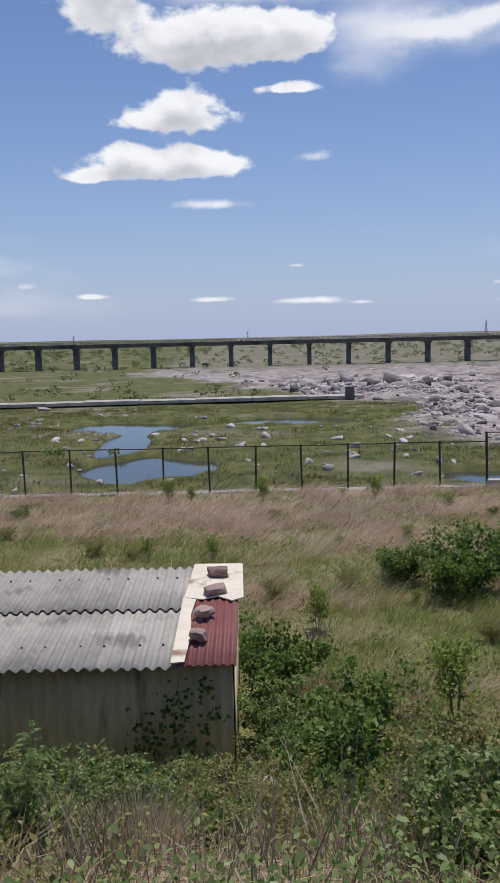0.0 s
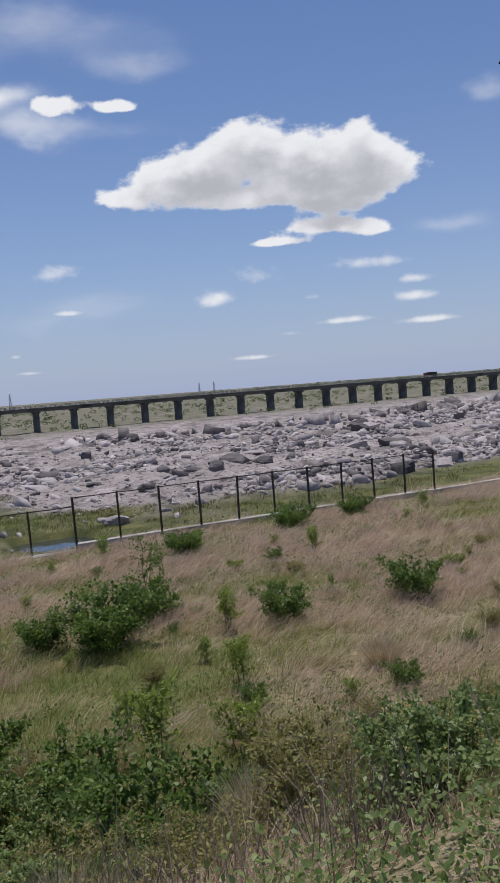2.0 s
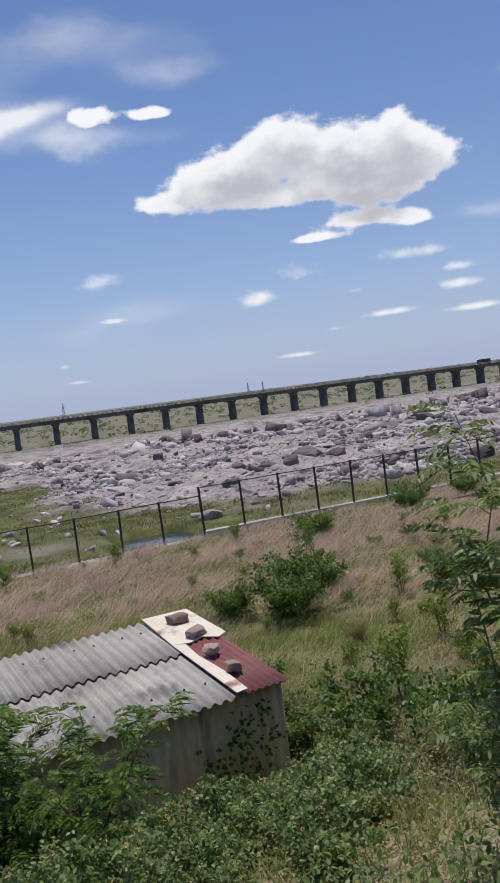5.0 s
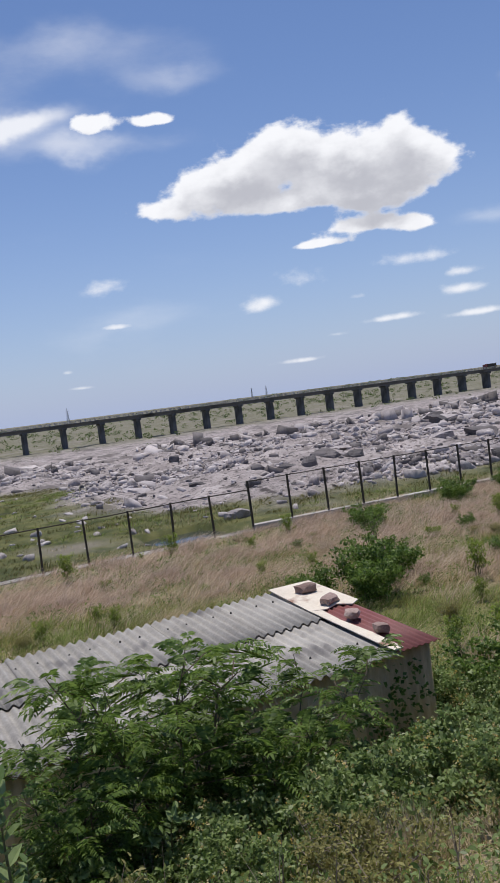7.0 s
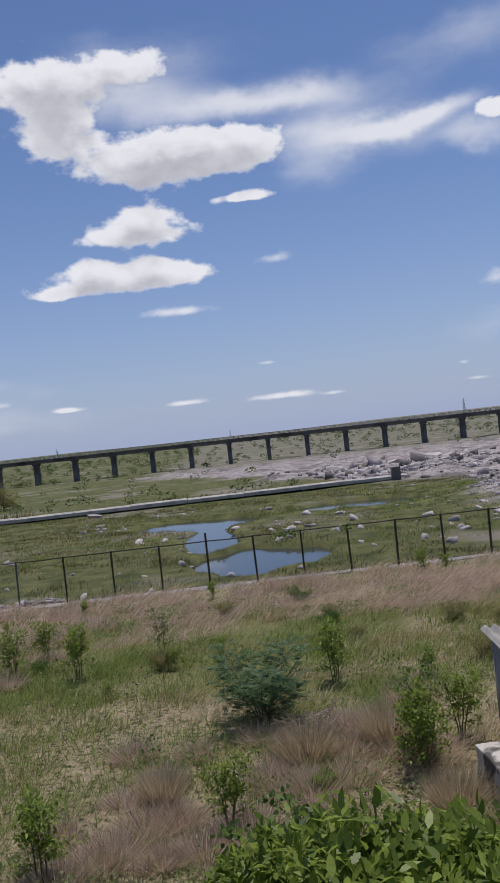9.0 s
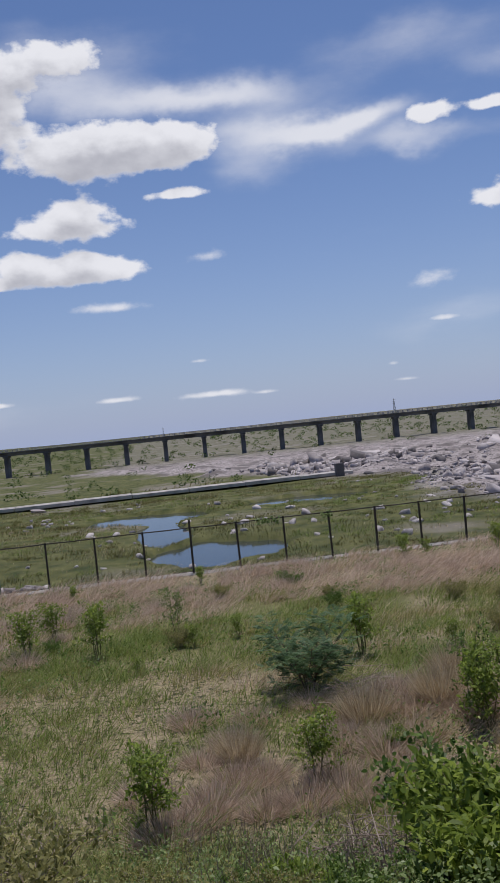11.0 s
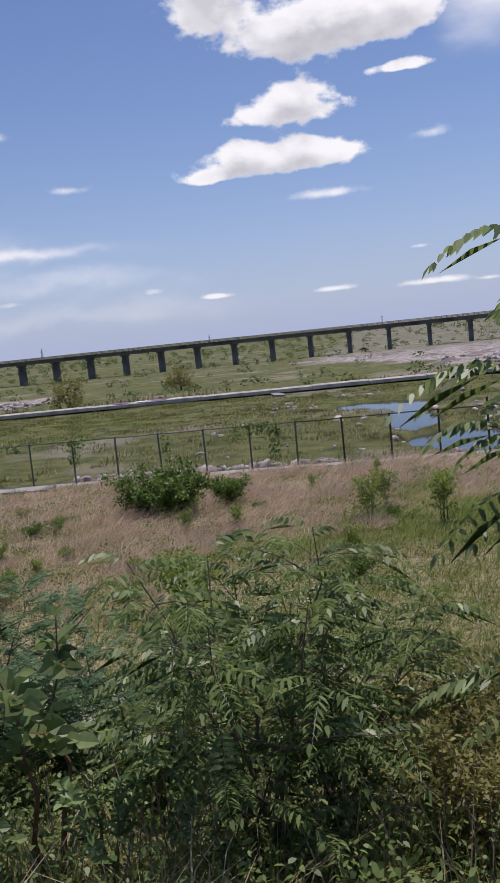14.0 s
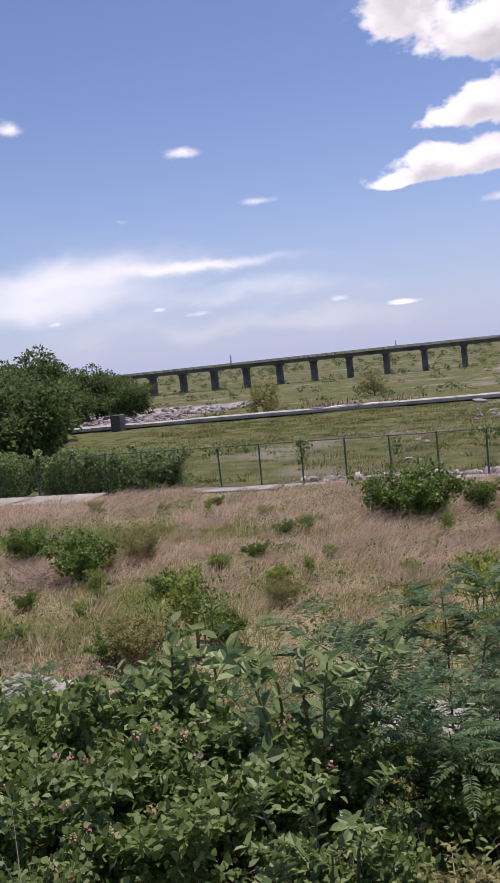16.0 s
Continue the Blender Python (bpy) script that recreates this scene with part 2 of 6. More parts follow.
M_CONCRETE = material("weathered_concrete", (0.24, 0.22, 0.2), (0.46, 0.43, 0.39), scale=1.2, fine=22, stain=(0.12, 0.11, 0.1), stain_scale=0.9)
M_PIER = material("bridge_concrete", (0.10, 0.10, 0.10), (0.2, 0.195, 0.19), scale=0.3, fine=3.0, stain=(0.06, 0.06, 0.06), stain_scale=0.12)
M_WEIR = material("weir_concrete", (0.36, 0.33, 0.3), (0.56, 0.52, 0.48), scale=0.5, fine=9, stain=(0.2, 0.18, 0.16), stain_scale=0.3)
M_ASBESTOS = material("asbestos_cement", (0.25, 0.232, 0.208), (0.47, 0.44, 0.4), scale=2.2, fine=30, bump=0.25, bump_dist=0.004, stain=(0.12, 0.11, 0.11), stain_scale=1.6, stain_lo=0.55, stain_hi=0.75, piece=0.25)
M_WALLSHEET = material("dirty_sheet_wall", (0.5, 0.36, 0.19), (0.8, 0.64, 0.4), scale=1.6, fine=18, bump=0.2, bump_dist=0.004, stain=(0.16, 0.11, 0.07), stain_scale=1.6, stain_lo=0.56, stain_hi=0.78, stretch=(2.5, 2.5, 0.5), piece=0.3)
M_GREYSHEET = material("grey_sheet_wall", (0.32, 0.27, 0.215), (0.48, 0.42, 0.35), scale=1.5, fine=20, bump=0.2, bump_dist=0.004, stain=(0.13, 0.12, 0.11), stain_scale=1.2, stretch=(3, 3, 0.5))
M_OLDWALL = material("flaking_whitewash", (0.42, 0.39, 0.35), (0.68, 0.64, 0.58), scale=3, fine=26, bump=0.6, bump_dist=0.015, stain=(0.1, 0.09, 0.075), stain_scale=2.6, stain_lo=0.5, stain_hi=0.6)
M_RED = material("faded_red_paint", (0.16, 0.05, 0.05), (0.27, 0.10, 0.09), rough=0.6, scale=3, fine=40, bump=0.1, bump_dist=0.003, stain=(0.35, 0.26, 0.22), stain_scale=3.0, stain_lo=0.62, stain_hi=0.75)
M_CREAM = material("cream_board", (0.6, 0.52, 0.42), (0.8, 0.72, 0.6), scale=3, fine=30, bump=0.15, bump_dist=0.004, stain=(0.3, 0.17, 0.12), stain_scale=2.2, stain_lo=0.6, stain_hi=0.72)
M_IRON = material("dark_painted_iron", (0.03, 0.028, 0.025), (0.09, 0.075, 0.06), rough=0.6, metal=0.3, scale=8, fine=60, bump=0.1, bump_dist=0.002)
M_GREENPOST = material("green_grey_post", (0.06, 0.09, 0.07), (0.13, 0.17, 0.14), rough=0.6, scale=8, fine=60, bump=0.1, bump_dist=0.002)
M_WIRE = material("galvanised_wire", (0.12, 0.12, 0.11), (0.25, 0.25, 0.23), rough=0.5, metal=0.6, scale=8, fine=60, bump=0)
M_POLE = material("grey_steel_pole", (0.06, 0.06, 0.065), (0.12, 0.12, 0.125), rough=0.5, metal=0.4, scale=2, fine=30, bump=0.05)
M_FARSTEEL = material("hazy_grey_steel", (0.3, 0.31, 0.33), (0.4, 0.41, 0.43), rough=0.6, scale=2, fine=30, bump=0)
M_CLOTH_P = material("purple_cloth", (0.2, 0.08, 0.22), (0.4, 0.2, 0.4), scale=4, fine=40, bump=0.2)
M_CLOTH_W = material("white_cloth", (0.6, 0.6, 0.62), (0.8, 0.8, 0.82), scale=4, fine=40, bump=0.2)
M_LAMPGLASS = material("lamp_glass", (0.3, 0.33, 0.36), (0.45, 0.48, 0.5), rough=0.15, scale=4, fine=10, bump=0, spec=0.5)
M_ROCK = material("pink_granite", (0.24, 0.205, 0.2), (0.55, 0.49, 0.475), scale=0.9, fine=7, bump=0.6, bump_dist=0.05, piece=0.25, island=0.35, stain=(0.1, 0.085, 0.08), stain_scale=0.5, stain_lo=0.58, stain_hi=0.75)
M_DARKROCK = material("dark_granite", (0.06, 0.055, 0.055), (0.2, 0.175, 0.17), scale=0.7, fine=6, bump=0.7, bump_dist=0.08, piece=0.3)
M_ROOFSTONE = material("reddish_stone", (0.2, 0.13, 0.11), (0.42, 0.31, 0.27), scale=5, fine=40, bump=0.6, bump_dist=0.01, piece=0.5)
M_BARK = material("grey_brown_bark", (0.07, 0.05, 0.035), (0.2, 0.155, 0.11), scale=8, fine=60, bump=0.5, bump_dist=0.01, stretch=(3, 3, 0.6))
M_STEM = material("green_stem", (0.10, 0.10, 0.04), (0.22, 0.2, 0.1), scale=8, fine=60, bump=0.2, bump_dist=0.004)
M_REDSTEM = material("reddish_stem", (0.12, 0.06, 0.035), (0.26, 0.14, 0.09), scale=8, fine=60, bump=0.2, bump_dist=0.004)
M_DEADWOOD = material("pale_dead_wood", (0.2, 0.15, 0.12), (0.42, 0.34, 0.28), scale=8, fine=60, bump=0.4, bump_dist=0.006, island=0.4)
M_DRY = leaf_material("dry_pink_grass", (0.38, 0.275, 0.2), (0.74, 0.59, 0.465), rough=0.7, island=0.6, spec=0.2, through_light=0.45)
M_STRAW = leaf_material("straw_grass", (0.36, 0.27, 0.16), (0.72, 0.6, 0.41), rough=0.7, island=0.6, spec=0.2, through_light=0.45)
M_GREEN = leaf_material("green_grass", (0.13, 0.18, 0.035), (0.34, 0.4, 0.12), rough=0.6, island=0.6, spec=0.2, through_light=0.45)
M_OLDGREEN = leaf_material("yellow_green_grass", (0.2, 0.19, 0.06), (0.44, 0.4, 0.17), rough=0.65, island=0.6, spec=0.2, through_light=0.45)
M_REED = leaf_material("river_grass", (0.08, 0.08, 0.02), (0.26, 0.235, 0.085), rough=0.6, island=0.6, spec=0.2, through_light=0.45)
M_LEAF_DARK = leaf_material("dark_leaves", (0.09, 0.14, 0.04), (0.29, 0.36, 0.14), rough=0.42, spec=0.45)
M_LEAF_MID = leaf_material("mid_green_leaves", (0.07, 0.13, 0.02), (0.21, 0.3, 0.07), rough=0.45)
M_LEAF_FRESH = leaf_material("fresh_leaves", (0.14, 0.2, 0.03), (0.34, 0.42, 0.08), rough=0.45)
M_LEAF_BLUE = leaf_material("bluish_feather_leaves", (0.08, 0.15, 0.065), (0.2, 0.3, 0.15), rough=0.5)
M_LEAF_OLIVE = leaf_material("olive_leaves", (0.17, 0.165, 0.045), (0.4, 0.37, 0.14), rough=0.55)
M_LEAF_WAX = leaf_material("waxy_grey_leaves", (0.13, 0.2, 0.06), (0.32, 0.4, 0.17), rough=0.45, spec=0.4, through_light=0.35)
M_LEAF_LANT = leaf_material("rough_green_leaves", (0.11, 0.17, 0.04), (0.32, 0.4, 0.15), rough=0.45, spec=0.4)
M_LEAF_TREE = leaf_material("far_tree_leaves", (0.05, 0.085, 0.025), (0.17, 0.22, 0.075), rough=0.6, spec=0.2)
M_FLOWER_Y = leaf_material("yellow_flowers", (0.55, 0.38, 0.08), (0.8, 0.68, 0.4), rough=0.6)
M_FLOWER_P = leaf_material("pink_flowers", (0.72, 0.34, 0.3), (0.86, 0.68, 0.5), rough=0.6)
M_FLOWER_W = leaf_material("white_flowers", (0.65, 0.62, 0.5), (0.82, 0.8, 0.7), rough=0.6)


def ground_material():
    """Soil and litter on the field, worn granite on the river bed, by how rocky and how green the ground is there."""
    m = bpy.data.materials.new("ground_soil_and_granite")
    m.use_nodes = True
    nt = m.node_tree
    b = nt.nodes["Principled BSDF"]
    L = nt.links.new
    tc = nt.nodes.new("ShaderNodeTexCoord")

    def noise_node(scale, detail=8.0):
        n = nt.nodes.new("ShaderNodeTexNoise")
        n.inputs["Scale"].default_value, n.inputs["Detail"].default_value, n.inputs["Roughness"].default_value = scale, detail, 0.62
        L(tc.outputs["Object"], n.inputs["Vector"])
        return n.outputs["Fac"]

    def ramp(val, lo, hi):
        r = nt.nodes.new("ShaderNodeMapRange")
        L(val, r.inputs[0])
        r.inputs[1].default_value, r.inputs[2].default_value = lo, hi
        return r.outputs[0]

    def mix(fac, a, c):
        n = nt.nodes.new("ShaderNodeMix")
        n.data_type = "RGBA"
        L(fac, n.inputs[0])
        for s, v in ((n.inputs[6], a), (n.inputs[7], c)):
            if isinstance(v, tuple):
                s.default_value = (*v, 1)
            else:
                L(v, s)
        return n.outputs[2]

    def attr(name):
        a = nt.nodes.new("ShaderNodeAttribute")
        a.attribute_name = name
        return a.outputs["Fac"]

    soil = mix(ramp(noise_node(1.6), 0.35, 0.65), (0.11, 0.105, 0.045), (0.30, 0.235, 0.14))
    litter = ramp(noise_node(26.0, 5.0), 0.38, 0.62)
    soil = mix(litter, soil, (0.4, 0.32, 0.21))
    soil = mix(ramp(noise_node(9.0, 6.0), 0.5, 0.62), soil, (0.045, 0.05, 0.018))
    green = mix(ramp(noise_node(0.5), 0.35, 0.65), (0.05, 0.064, 0.02), (0.165, 0.16, 0.06))
    green = mix(ramp(noise_node(0.045), 0.54, 0.63), green, (0.22, 0.195, 0.15))
    rock = mix(ramp(noise_node(0.22), 0.3, 0.7), (0.24, 0.205, 0.195), (0.5, 0.44, 0.42))
    rock = mix(ramp(noise_node(0.9), 0.56, 0.64), rock, (0.09, 0.078, 0.075))
    rock = mix(ramp(noise_node(2.6), 0.54, 0.62), rock, (0.13, 0.112, 0.105))
    rock = mix(ramp(noise_node(0.13), 0.52, 0.6), rock, (0.17, 0.148, 0.14))
    fieldgreen = mix(litter, (0.07, 0.085, 0.025), (0.22, 0.21, 0.08))
    col = mix(attr("greenness"), soil, fieldgreen)
    col = mix(attr("riverside"), col, green)
    col = mix(attr("rockiness"), col, rock)
    L(col, b.inputs["Base Color"])
    b.inputs["Roughness"].default_value = 0.92
    b.inputs["Specular IOR Level"].default_value = 0.15
    bp = nt.nodes.new("ShaderNodeBump")
    bp.inputs["Strength"].default_value, bp.inputs["Distance"].default_value = 0.8, 0.12
    L(noise_node(5.0), bp.inputs["Height"])
    L(bp.outputs[0], b.inputs["Normal"])
    return m


def water_material():
    m = bpy.data.materials.new("pond_water")
    m.use_nodes = True
    nt = m.node_tree
    b = nt.nodes["Principled BSDF"]
    b.inputs["Base Color"].default_value = (0.035, 0.045, 0.05, 1)
    b.inputs["Roughness"].default_value, b.inputs["IOR"].default_value = 0.06, 1.33
    b.inputs["Specular IOR Level"].default_value = 0.9
    n = nt.nodes.new("ShaderNodeTexNoise")
    n.inputs["Scale"].default_value = 1.5
    tc = nt.nodes.new("ShaderNodeTexCoord")
    nt.links.new(tc.outputs["Object"], n.inputs["Vector"])
    bp = nt.nodes.new("ShaderNodeBump")
    bp.inputs["Strength"].default_value, bp.inputs["Distance"].default_value = 0.06, 0.05
    nt.links.new(n.outputs["Fac"], bp.inputs["Height"])
    nt.links.new(bp.outputs[0], b.inputs["Normal"])
    return m


M_GROUND, M_WATER = ground_material(), water_material()


# ---- mesh helpers ----
def part(name, bm, mat, parent=None, label="", m=None):
    me = bpy.data.meshes.new(name)
    bm.to_mesh(me)
    bm.free()
    ob = new(name, me)
    me.materials.append(mat)
    if parent is not None:
        ob.parent = parent
    if m is not None:
        ob.matrix_basis = m
    if label:
        tagged(ob, label)
    return ob


def raw_part(name, verts, faces, mat, parent=None, label="", smooth=False):
    """One mesh object from computed arrays of vertices and faces (all of one size)."""
    me = bpy.data.meshes.new(name)
    v, fc = np.asarray(verts, dtype=np.float32), np.asarray(faces, dtype=np.int32)
    me.vertices.add(len(v))
    me.vertices.foreach_set("co", v.ravel())
    k = fc.shape[1]
    me.loops.add(fc.size)
    me.loops.foreach_set("vertex_index", fc.ravel())
    me.polygons.add(len(fc))
    me.polygons.foreach_set("loop_start", np.arange(0, fc.size, k, dtype=np.int32))
    me.polygons.foreach_set("loop_total", np.full(len(fc), k, dtype=np.int32))
    if smooth:
        me.polygons.foreach_set("use_smooth", np.ones(len(fc), dtype=bool))
    me.update(calc_edges=True)
    ob = new(name, me)
    me.materials.append(mat)
    if parent is not None:
        ob.parent = parent
    if label:
        tagged(ob, label)
    return ob


def box(bm, x0, x1, y0, y1, z0, z1, bevel=0.0, m=None):
    geo = bmesh.ops.create_cube(bm, size=1.0)["verts"]
    bmesh.ops.scale(bm, vec=(x1 - x0, y1 - y0, z1 - z0), verts=geo)
    bmesh.ops.translate(bm, vec=((x0 + x1) / 2, (y0 + y1) / 2, (z0 + z1) / 2), verts=geo)
    if bevel:
        edges = list({e for v in geo for e in v.link_edges})
        geo = bmesh.ops.bevel(bm, geom=edges, offset=bevel, segments=2, affect="EDGES", profile=0.6)["verts"]
    if m is not None:
        bmesh.ops.transform(bm, matrix=m, verts=[v for v in geo if v.is_valid])
    return bm


def tube(bm, points, radii, sides=6):
    """A tapered tube through the points."""
    rings = []
    for i, p in enumerate(points):
        p = Vector(p)
        a, c = Vector(points[max(i - 1, 0)]), Vector(points[min(i + 1, len(points) - 1)])
        q = (c - a).to_track_quat("Z", "Y")
        rings.append([bm.verts.new(p + q @ Vector((math.cos(2 * math.pi * k / sides) * radii[i], math.sin(2 * math.pi * k / sides) * radii[i], 0))) for k in range(sides)])
    for r0, r1 in zip(rings, rings[1:]):
        for k in range(sides):
            bm.faces.new((r0[k], r0[(k + 1) % sides], r1[(k + 1) % sides], r1[k]))
    bm.faces.new(rings[-1]), bm.faces.new(rings[0][::-1])
    return bm


def thing(name, at=(0, 0, 0), label="", category="", group="", rz=0):
    ob = new(name)
    ob.empty_display_size = 0.2
    ob.matrix_basis = pose(*at, 0, 0, rz)
    return tagged(ob, label, category, group)


def vnoise(x, y, seed=0):
    """Smooth value noise from 0 to 1 for arrays of places."""
    x, y = np.asarray(x, float), np.asarray(y, float)
    xi, yi = np.floor(x), np.floor(y)
    u, v = x - xi, y - yi
    u, v = u * u * (3 - 2 * u), v * v * (3 - 2 * v)

    def h(a, c):
        s = np.sin(a * 127.1 + c * 311.7 + seed * 74.7) * 43758.5453
        return s - np.floor(s)
    return (h(xi, yi) * (1 - u) + h(xi + 1, yi) * u) * (1 - v) + (h(xi, yi + 1) * (1 - u) + h(xi + 1, yi + 1) * u) * v


def fbm(x, y, seed=0, octaves=4):
    total, amp = 0.0, 0.5
    for k in range(octaves):
        total = total + amp * vnoise(x * 2 ** k, y * 2 ** k, seed + k * 13)
        amp *= 0.5
    return total / (1 - 0.5 ** octaves)


def step(lo, hi, v):
    t = np.clip((np.asarray(v, float) - lo) / (hi - lo), 0, 1)
    return t * t * (3 - 2 * t)

# ---- ground: embankment, field, river bed, as one sheet to the horizon ----
WATER_Z = -4.0


def path_z(x):
    """Height of the top of the embankment, which falls a little towards -x."""
    return 4.5 + 0.052 * np.clip(x, -28, 14)


PONDS = [  # x, y, half width, half depth
    (-13.8, 94.0, 7.8, 6.8), (-12.0, 79.0, 2.6, 11.0), (-8.0, 64.0, 5.8, 7.2), (4.8, 97.5, 8.0, 5.0), (16.0, 57.2, 3.6, 3.4),
    (57.5, 78.5, 8.0, 4.0),
]


def rockiness(x, y):
    """1 on bare granite, 0 on soil and grass."""
    n = fbm(np.asarray(x) / 22.0, np.asarray(y) / 16.0, 5)
    edge = 19 + (n - 0.5) * 26 - np.clip((np.asarray(y) - 112) * 0.32, 0, 60)
    r = step(-3, 5, x - edge) * step(56, 70, np.asarray(y) + (n - 0.5) * 12)
    far = step(250, 420, y) * 0.65
    left = step(-78, -86, x) * step(118, 124, y) * step(210, 175, y)
    return np.clip(np.maximum(r * (1 - far), left), 0, 1)


def height(x, y):
    x, y = np.asarray(x, float), np.asarray(y, float)
    top = path_z(x)
    toe = 0.8 - 0.02 * np.clip(x, -25, 5) + 0.25 * (fbm(x / 5, y / 5, 3) - 0.5)
    bank = top + (toe - top) * (step(1.3, 9.6, y) * 0.55 + np.clip((y - 1.3) / 7.6, 0, 1) * 0.45)
    field = toe * (1 - np.clip((y - 9.0) / 22.0, 0, 1)) + 0.12 * (fbm(x / 3.0, y / 3.0, 9) - 0.5) * step(8, 11, y) * step(33, 30, y)
    land = np.where(y < 9.0, bank, field)
    land = np.where(y < 1.3, top, land)
    land = land + (y < 12) * (y > 2.0) * 0.25 * (fbm(x / 1.7, y / 1.7, 21) - 0.5)
    bed = -3.5 - 0.2 * step(60, 120, y) - 4.8 * np.clip((y - 125) / 275.0, 0, 1)
    rk = rockiness(x, y)
    bed = bed + (fbm(x / 9, y / 9, 31) - 0.5) * 0.5 + rk * ((fbm(x / 6, y / 5, 41) - 0.45) * 2.2)
    bed = bed + rk * 0.45 * (np.abs(vnoise(x / 2.3, y / 2.3, 77) - 0.5) * 2)
    pond = np.zeros_like(x + y)
    for px, py, w, d in PONDS:
        q = np.sqrt(((x - px) / w) ** 2 + ((y - py) / d) ** 2) + (fbm(x / 3, y / 4, 55) - 0.5) * 0.65
        pond = np.maximum(pond, step(1.05, 0.75, q))
    shore = step(52, 60, y) * step(118, 112, y) * step(24, 14, x)
    bed = np.maximum(bed, np.where(shore > 0.5, WATER_Z + 0.13, -99))
    bed = bed * (1 - pond) + (WATER_Z - 0.7) * pond
    drop = step(33.3, 40.0, y)
    z = land * (1 - drop) + bed * drop
    far_rise = step(420, 1500, y) * 1.5
    z = z + far_rise + step(430, 900, np.abs(x)) * 5.0 * step(120, 400, y)
    behind = step(-6, -14, y)
    return z * (1 - behind) + (top - 3.0) * behind


def axis_lines(fine0, fine1, step_size, out0, out1, grow=1.10):
    mid = list(np.arange(fine0, fine1, step_size))
    hi, lo, s = [fine1], [], step_size
    while hi[-1] < out1:
        s *= grow
        hi.append(hi[-1] + s)
    s = step_size
    lo = [fine0]
    while lo[-1] > out0:
        s *= grow
        lo.append(lo[-1] - s)
    return np.array(lo[:0:-1] + mid + hi)


def build_ground():
    xs = axis_lines(-48, 60, 0.5, -4500, 4500, 1.045)
    ys = np.concatenate([axis_lines(0, 40, 0.4, -600, 40.0, 1.25)[:-1], axis_lines(40, 130, 0.75, 39, 4700, 1.03)[1:]])
    ys = np.unique(np.round(ys, 3))
    X, Y = np.meshgrid(xs, ys)
    Z = height(X, Y)
    nx, ny = len(xs), len(ys)
    idx = np.arange(nx * ny).reshape(ny, nx)
    faces = np.stack([idx[:-1, :-1], idx[:-1, 1:], idx[1:, 1:], idx[1:, :-1]], -1).reshape(-1, 4)
    ob = raw_part("ground", np.stack([X, Y, Z], -1).reshape(-1, 3), faces, M_GROUND, smooth=True)
    me = ob.data
    for name, val in (("rockiness", rockiness(X, Y)), ("riverside", step(35, 41, Y)), ("greenness", step(0.40, 0.6, fbm(X / 4, Y / 4, 61)) * 0.85)):
        a = me.attributes.new(name, "FLOAT", "POINT")
        a.data.foreach_set("value", np.asarray(val + 0 * X, dtype=np.float32).ravel())
    tagged(ob, "embankment, rough grassy field and granite river bed", "ground", kind="structure")
    return ob


build_ground()
W = np.array([(-60, 46, WATER_Z), (80, 46, WATER_Z), (80, 117.5, WATER_Z), (-60, 117.5, WATER_Z)])
tagged(raw_part("water", W, [(0, 1, 2, 3)], M_WATER), "still shallow pond water reflecting the blue sky", "water", kind="structure")

# ---- the long road bridge across the river ----
BRIDGE_Y, BRIDGE_SLOPE, SPAN, PIER_X = 400.0, -0.044, 18.3, -7.9


def build_bridge():
    ang = math.atan(BRIDGE_SLOPE)
    base = thing("bridge", (PIER_X, BRIDGE_Y - BRIDGE_SLOPE * -PIER_X, 0), "long low concrete road bridge on many piers across the river bed", "bridge", rz=math.degrees(ang))
    k0, k1 = -19, 44
    s = SPAN / math.cos(ang)
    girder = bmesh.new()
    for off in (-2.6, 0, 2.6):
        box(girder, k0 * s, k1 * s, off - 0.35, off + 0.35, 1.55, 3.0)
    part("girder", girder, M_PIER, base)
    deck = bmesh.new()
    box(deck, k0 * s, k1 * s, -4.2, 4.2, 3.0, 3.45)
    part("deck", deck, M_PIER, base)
    for side in (-4.1, 4.1):
        rail = bmesh.new()
        box(rail, k0 * s, k1 * s, side - 0.12, side + 0.12, 4.3, 4.52)
        box(rail, k0 * s, k1 * s, side - 0.08, side + 0.08, 3.8, 3.95)
        part("railing", rail, M_WEIR, base)
        posts = bmesh.new()
        for k in range(int(k0 * s / 2.4), int(k1 * s / 2.4)):
            box(posts, k * 2.4 - 0.14, k * 2.4 + 0.14, side - 0.13, side + 0.13, 3.45, 4.4)
        tagged(part("railing_posts", posts, M_WEIR, base), kind="stuff")
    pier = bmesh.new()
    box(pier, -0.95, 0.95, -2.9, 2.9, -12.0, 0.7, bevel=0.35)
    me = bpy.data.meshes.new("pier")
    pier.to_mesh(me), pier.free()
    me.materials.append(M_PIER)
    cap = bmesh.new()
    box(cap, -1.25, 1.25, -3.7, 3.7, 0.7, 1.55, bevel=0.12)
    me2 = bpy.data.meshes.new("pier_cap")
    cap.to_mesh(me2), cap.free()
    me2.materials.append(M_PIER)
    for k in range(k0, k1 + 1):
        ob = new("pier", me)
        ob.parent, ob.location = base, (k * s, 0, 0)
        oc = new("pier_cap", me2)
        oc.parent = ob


build_bridge()


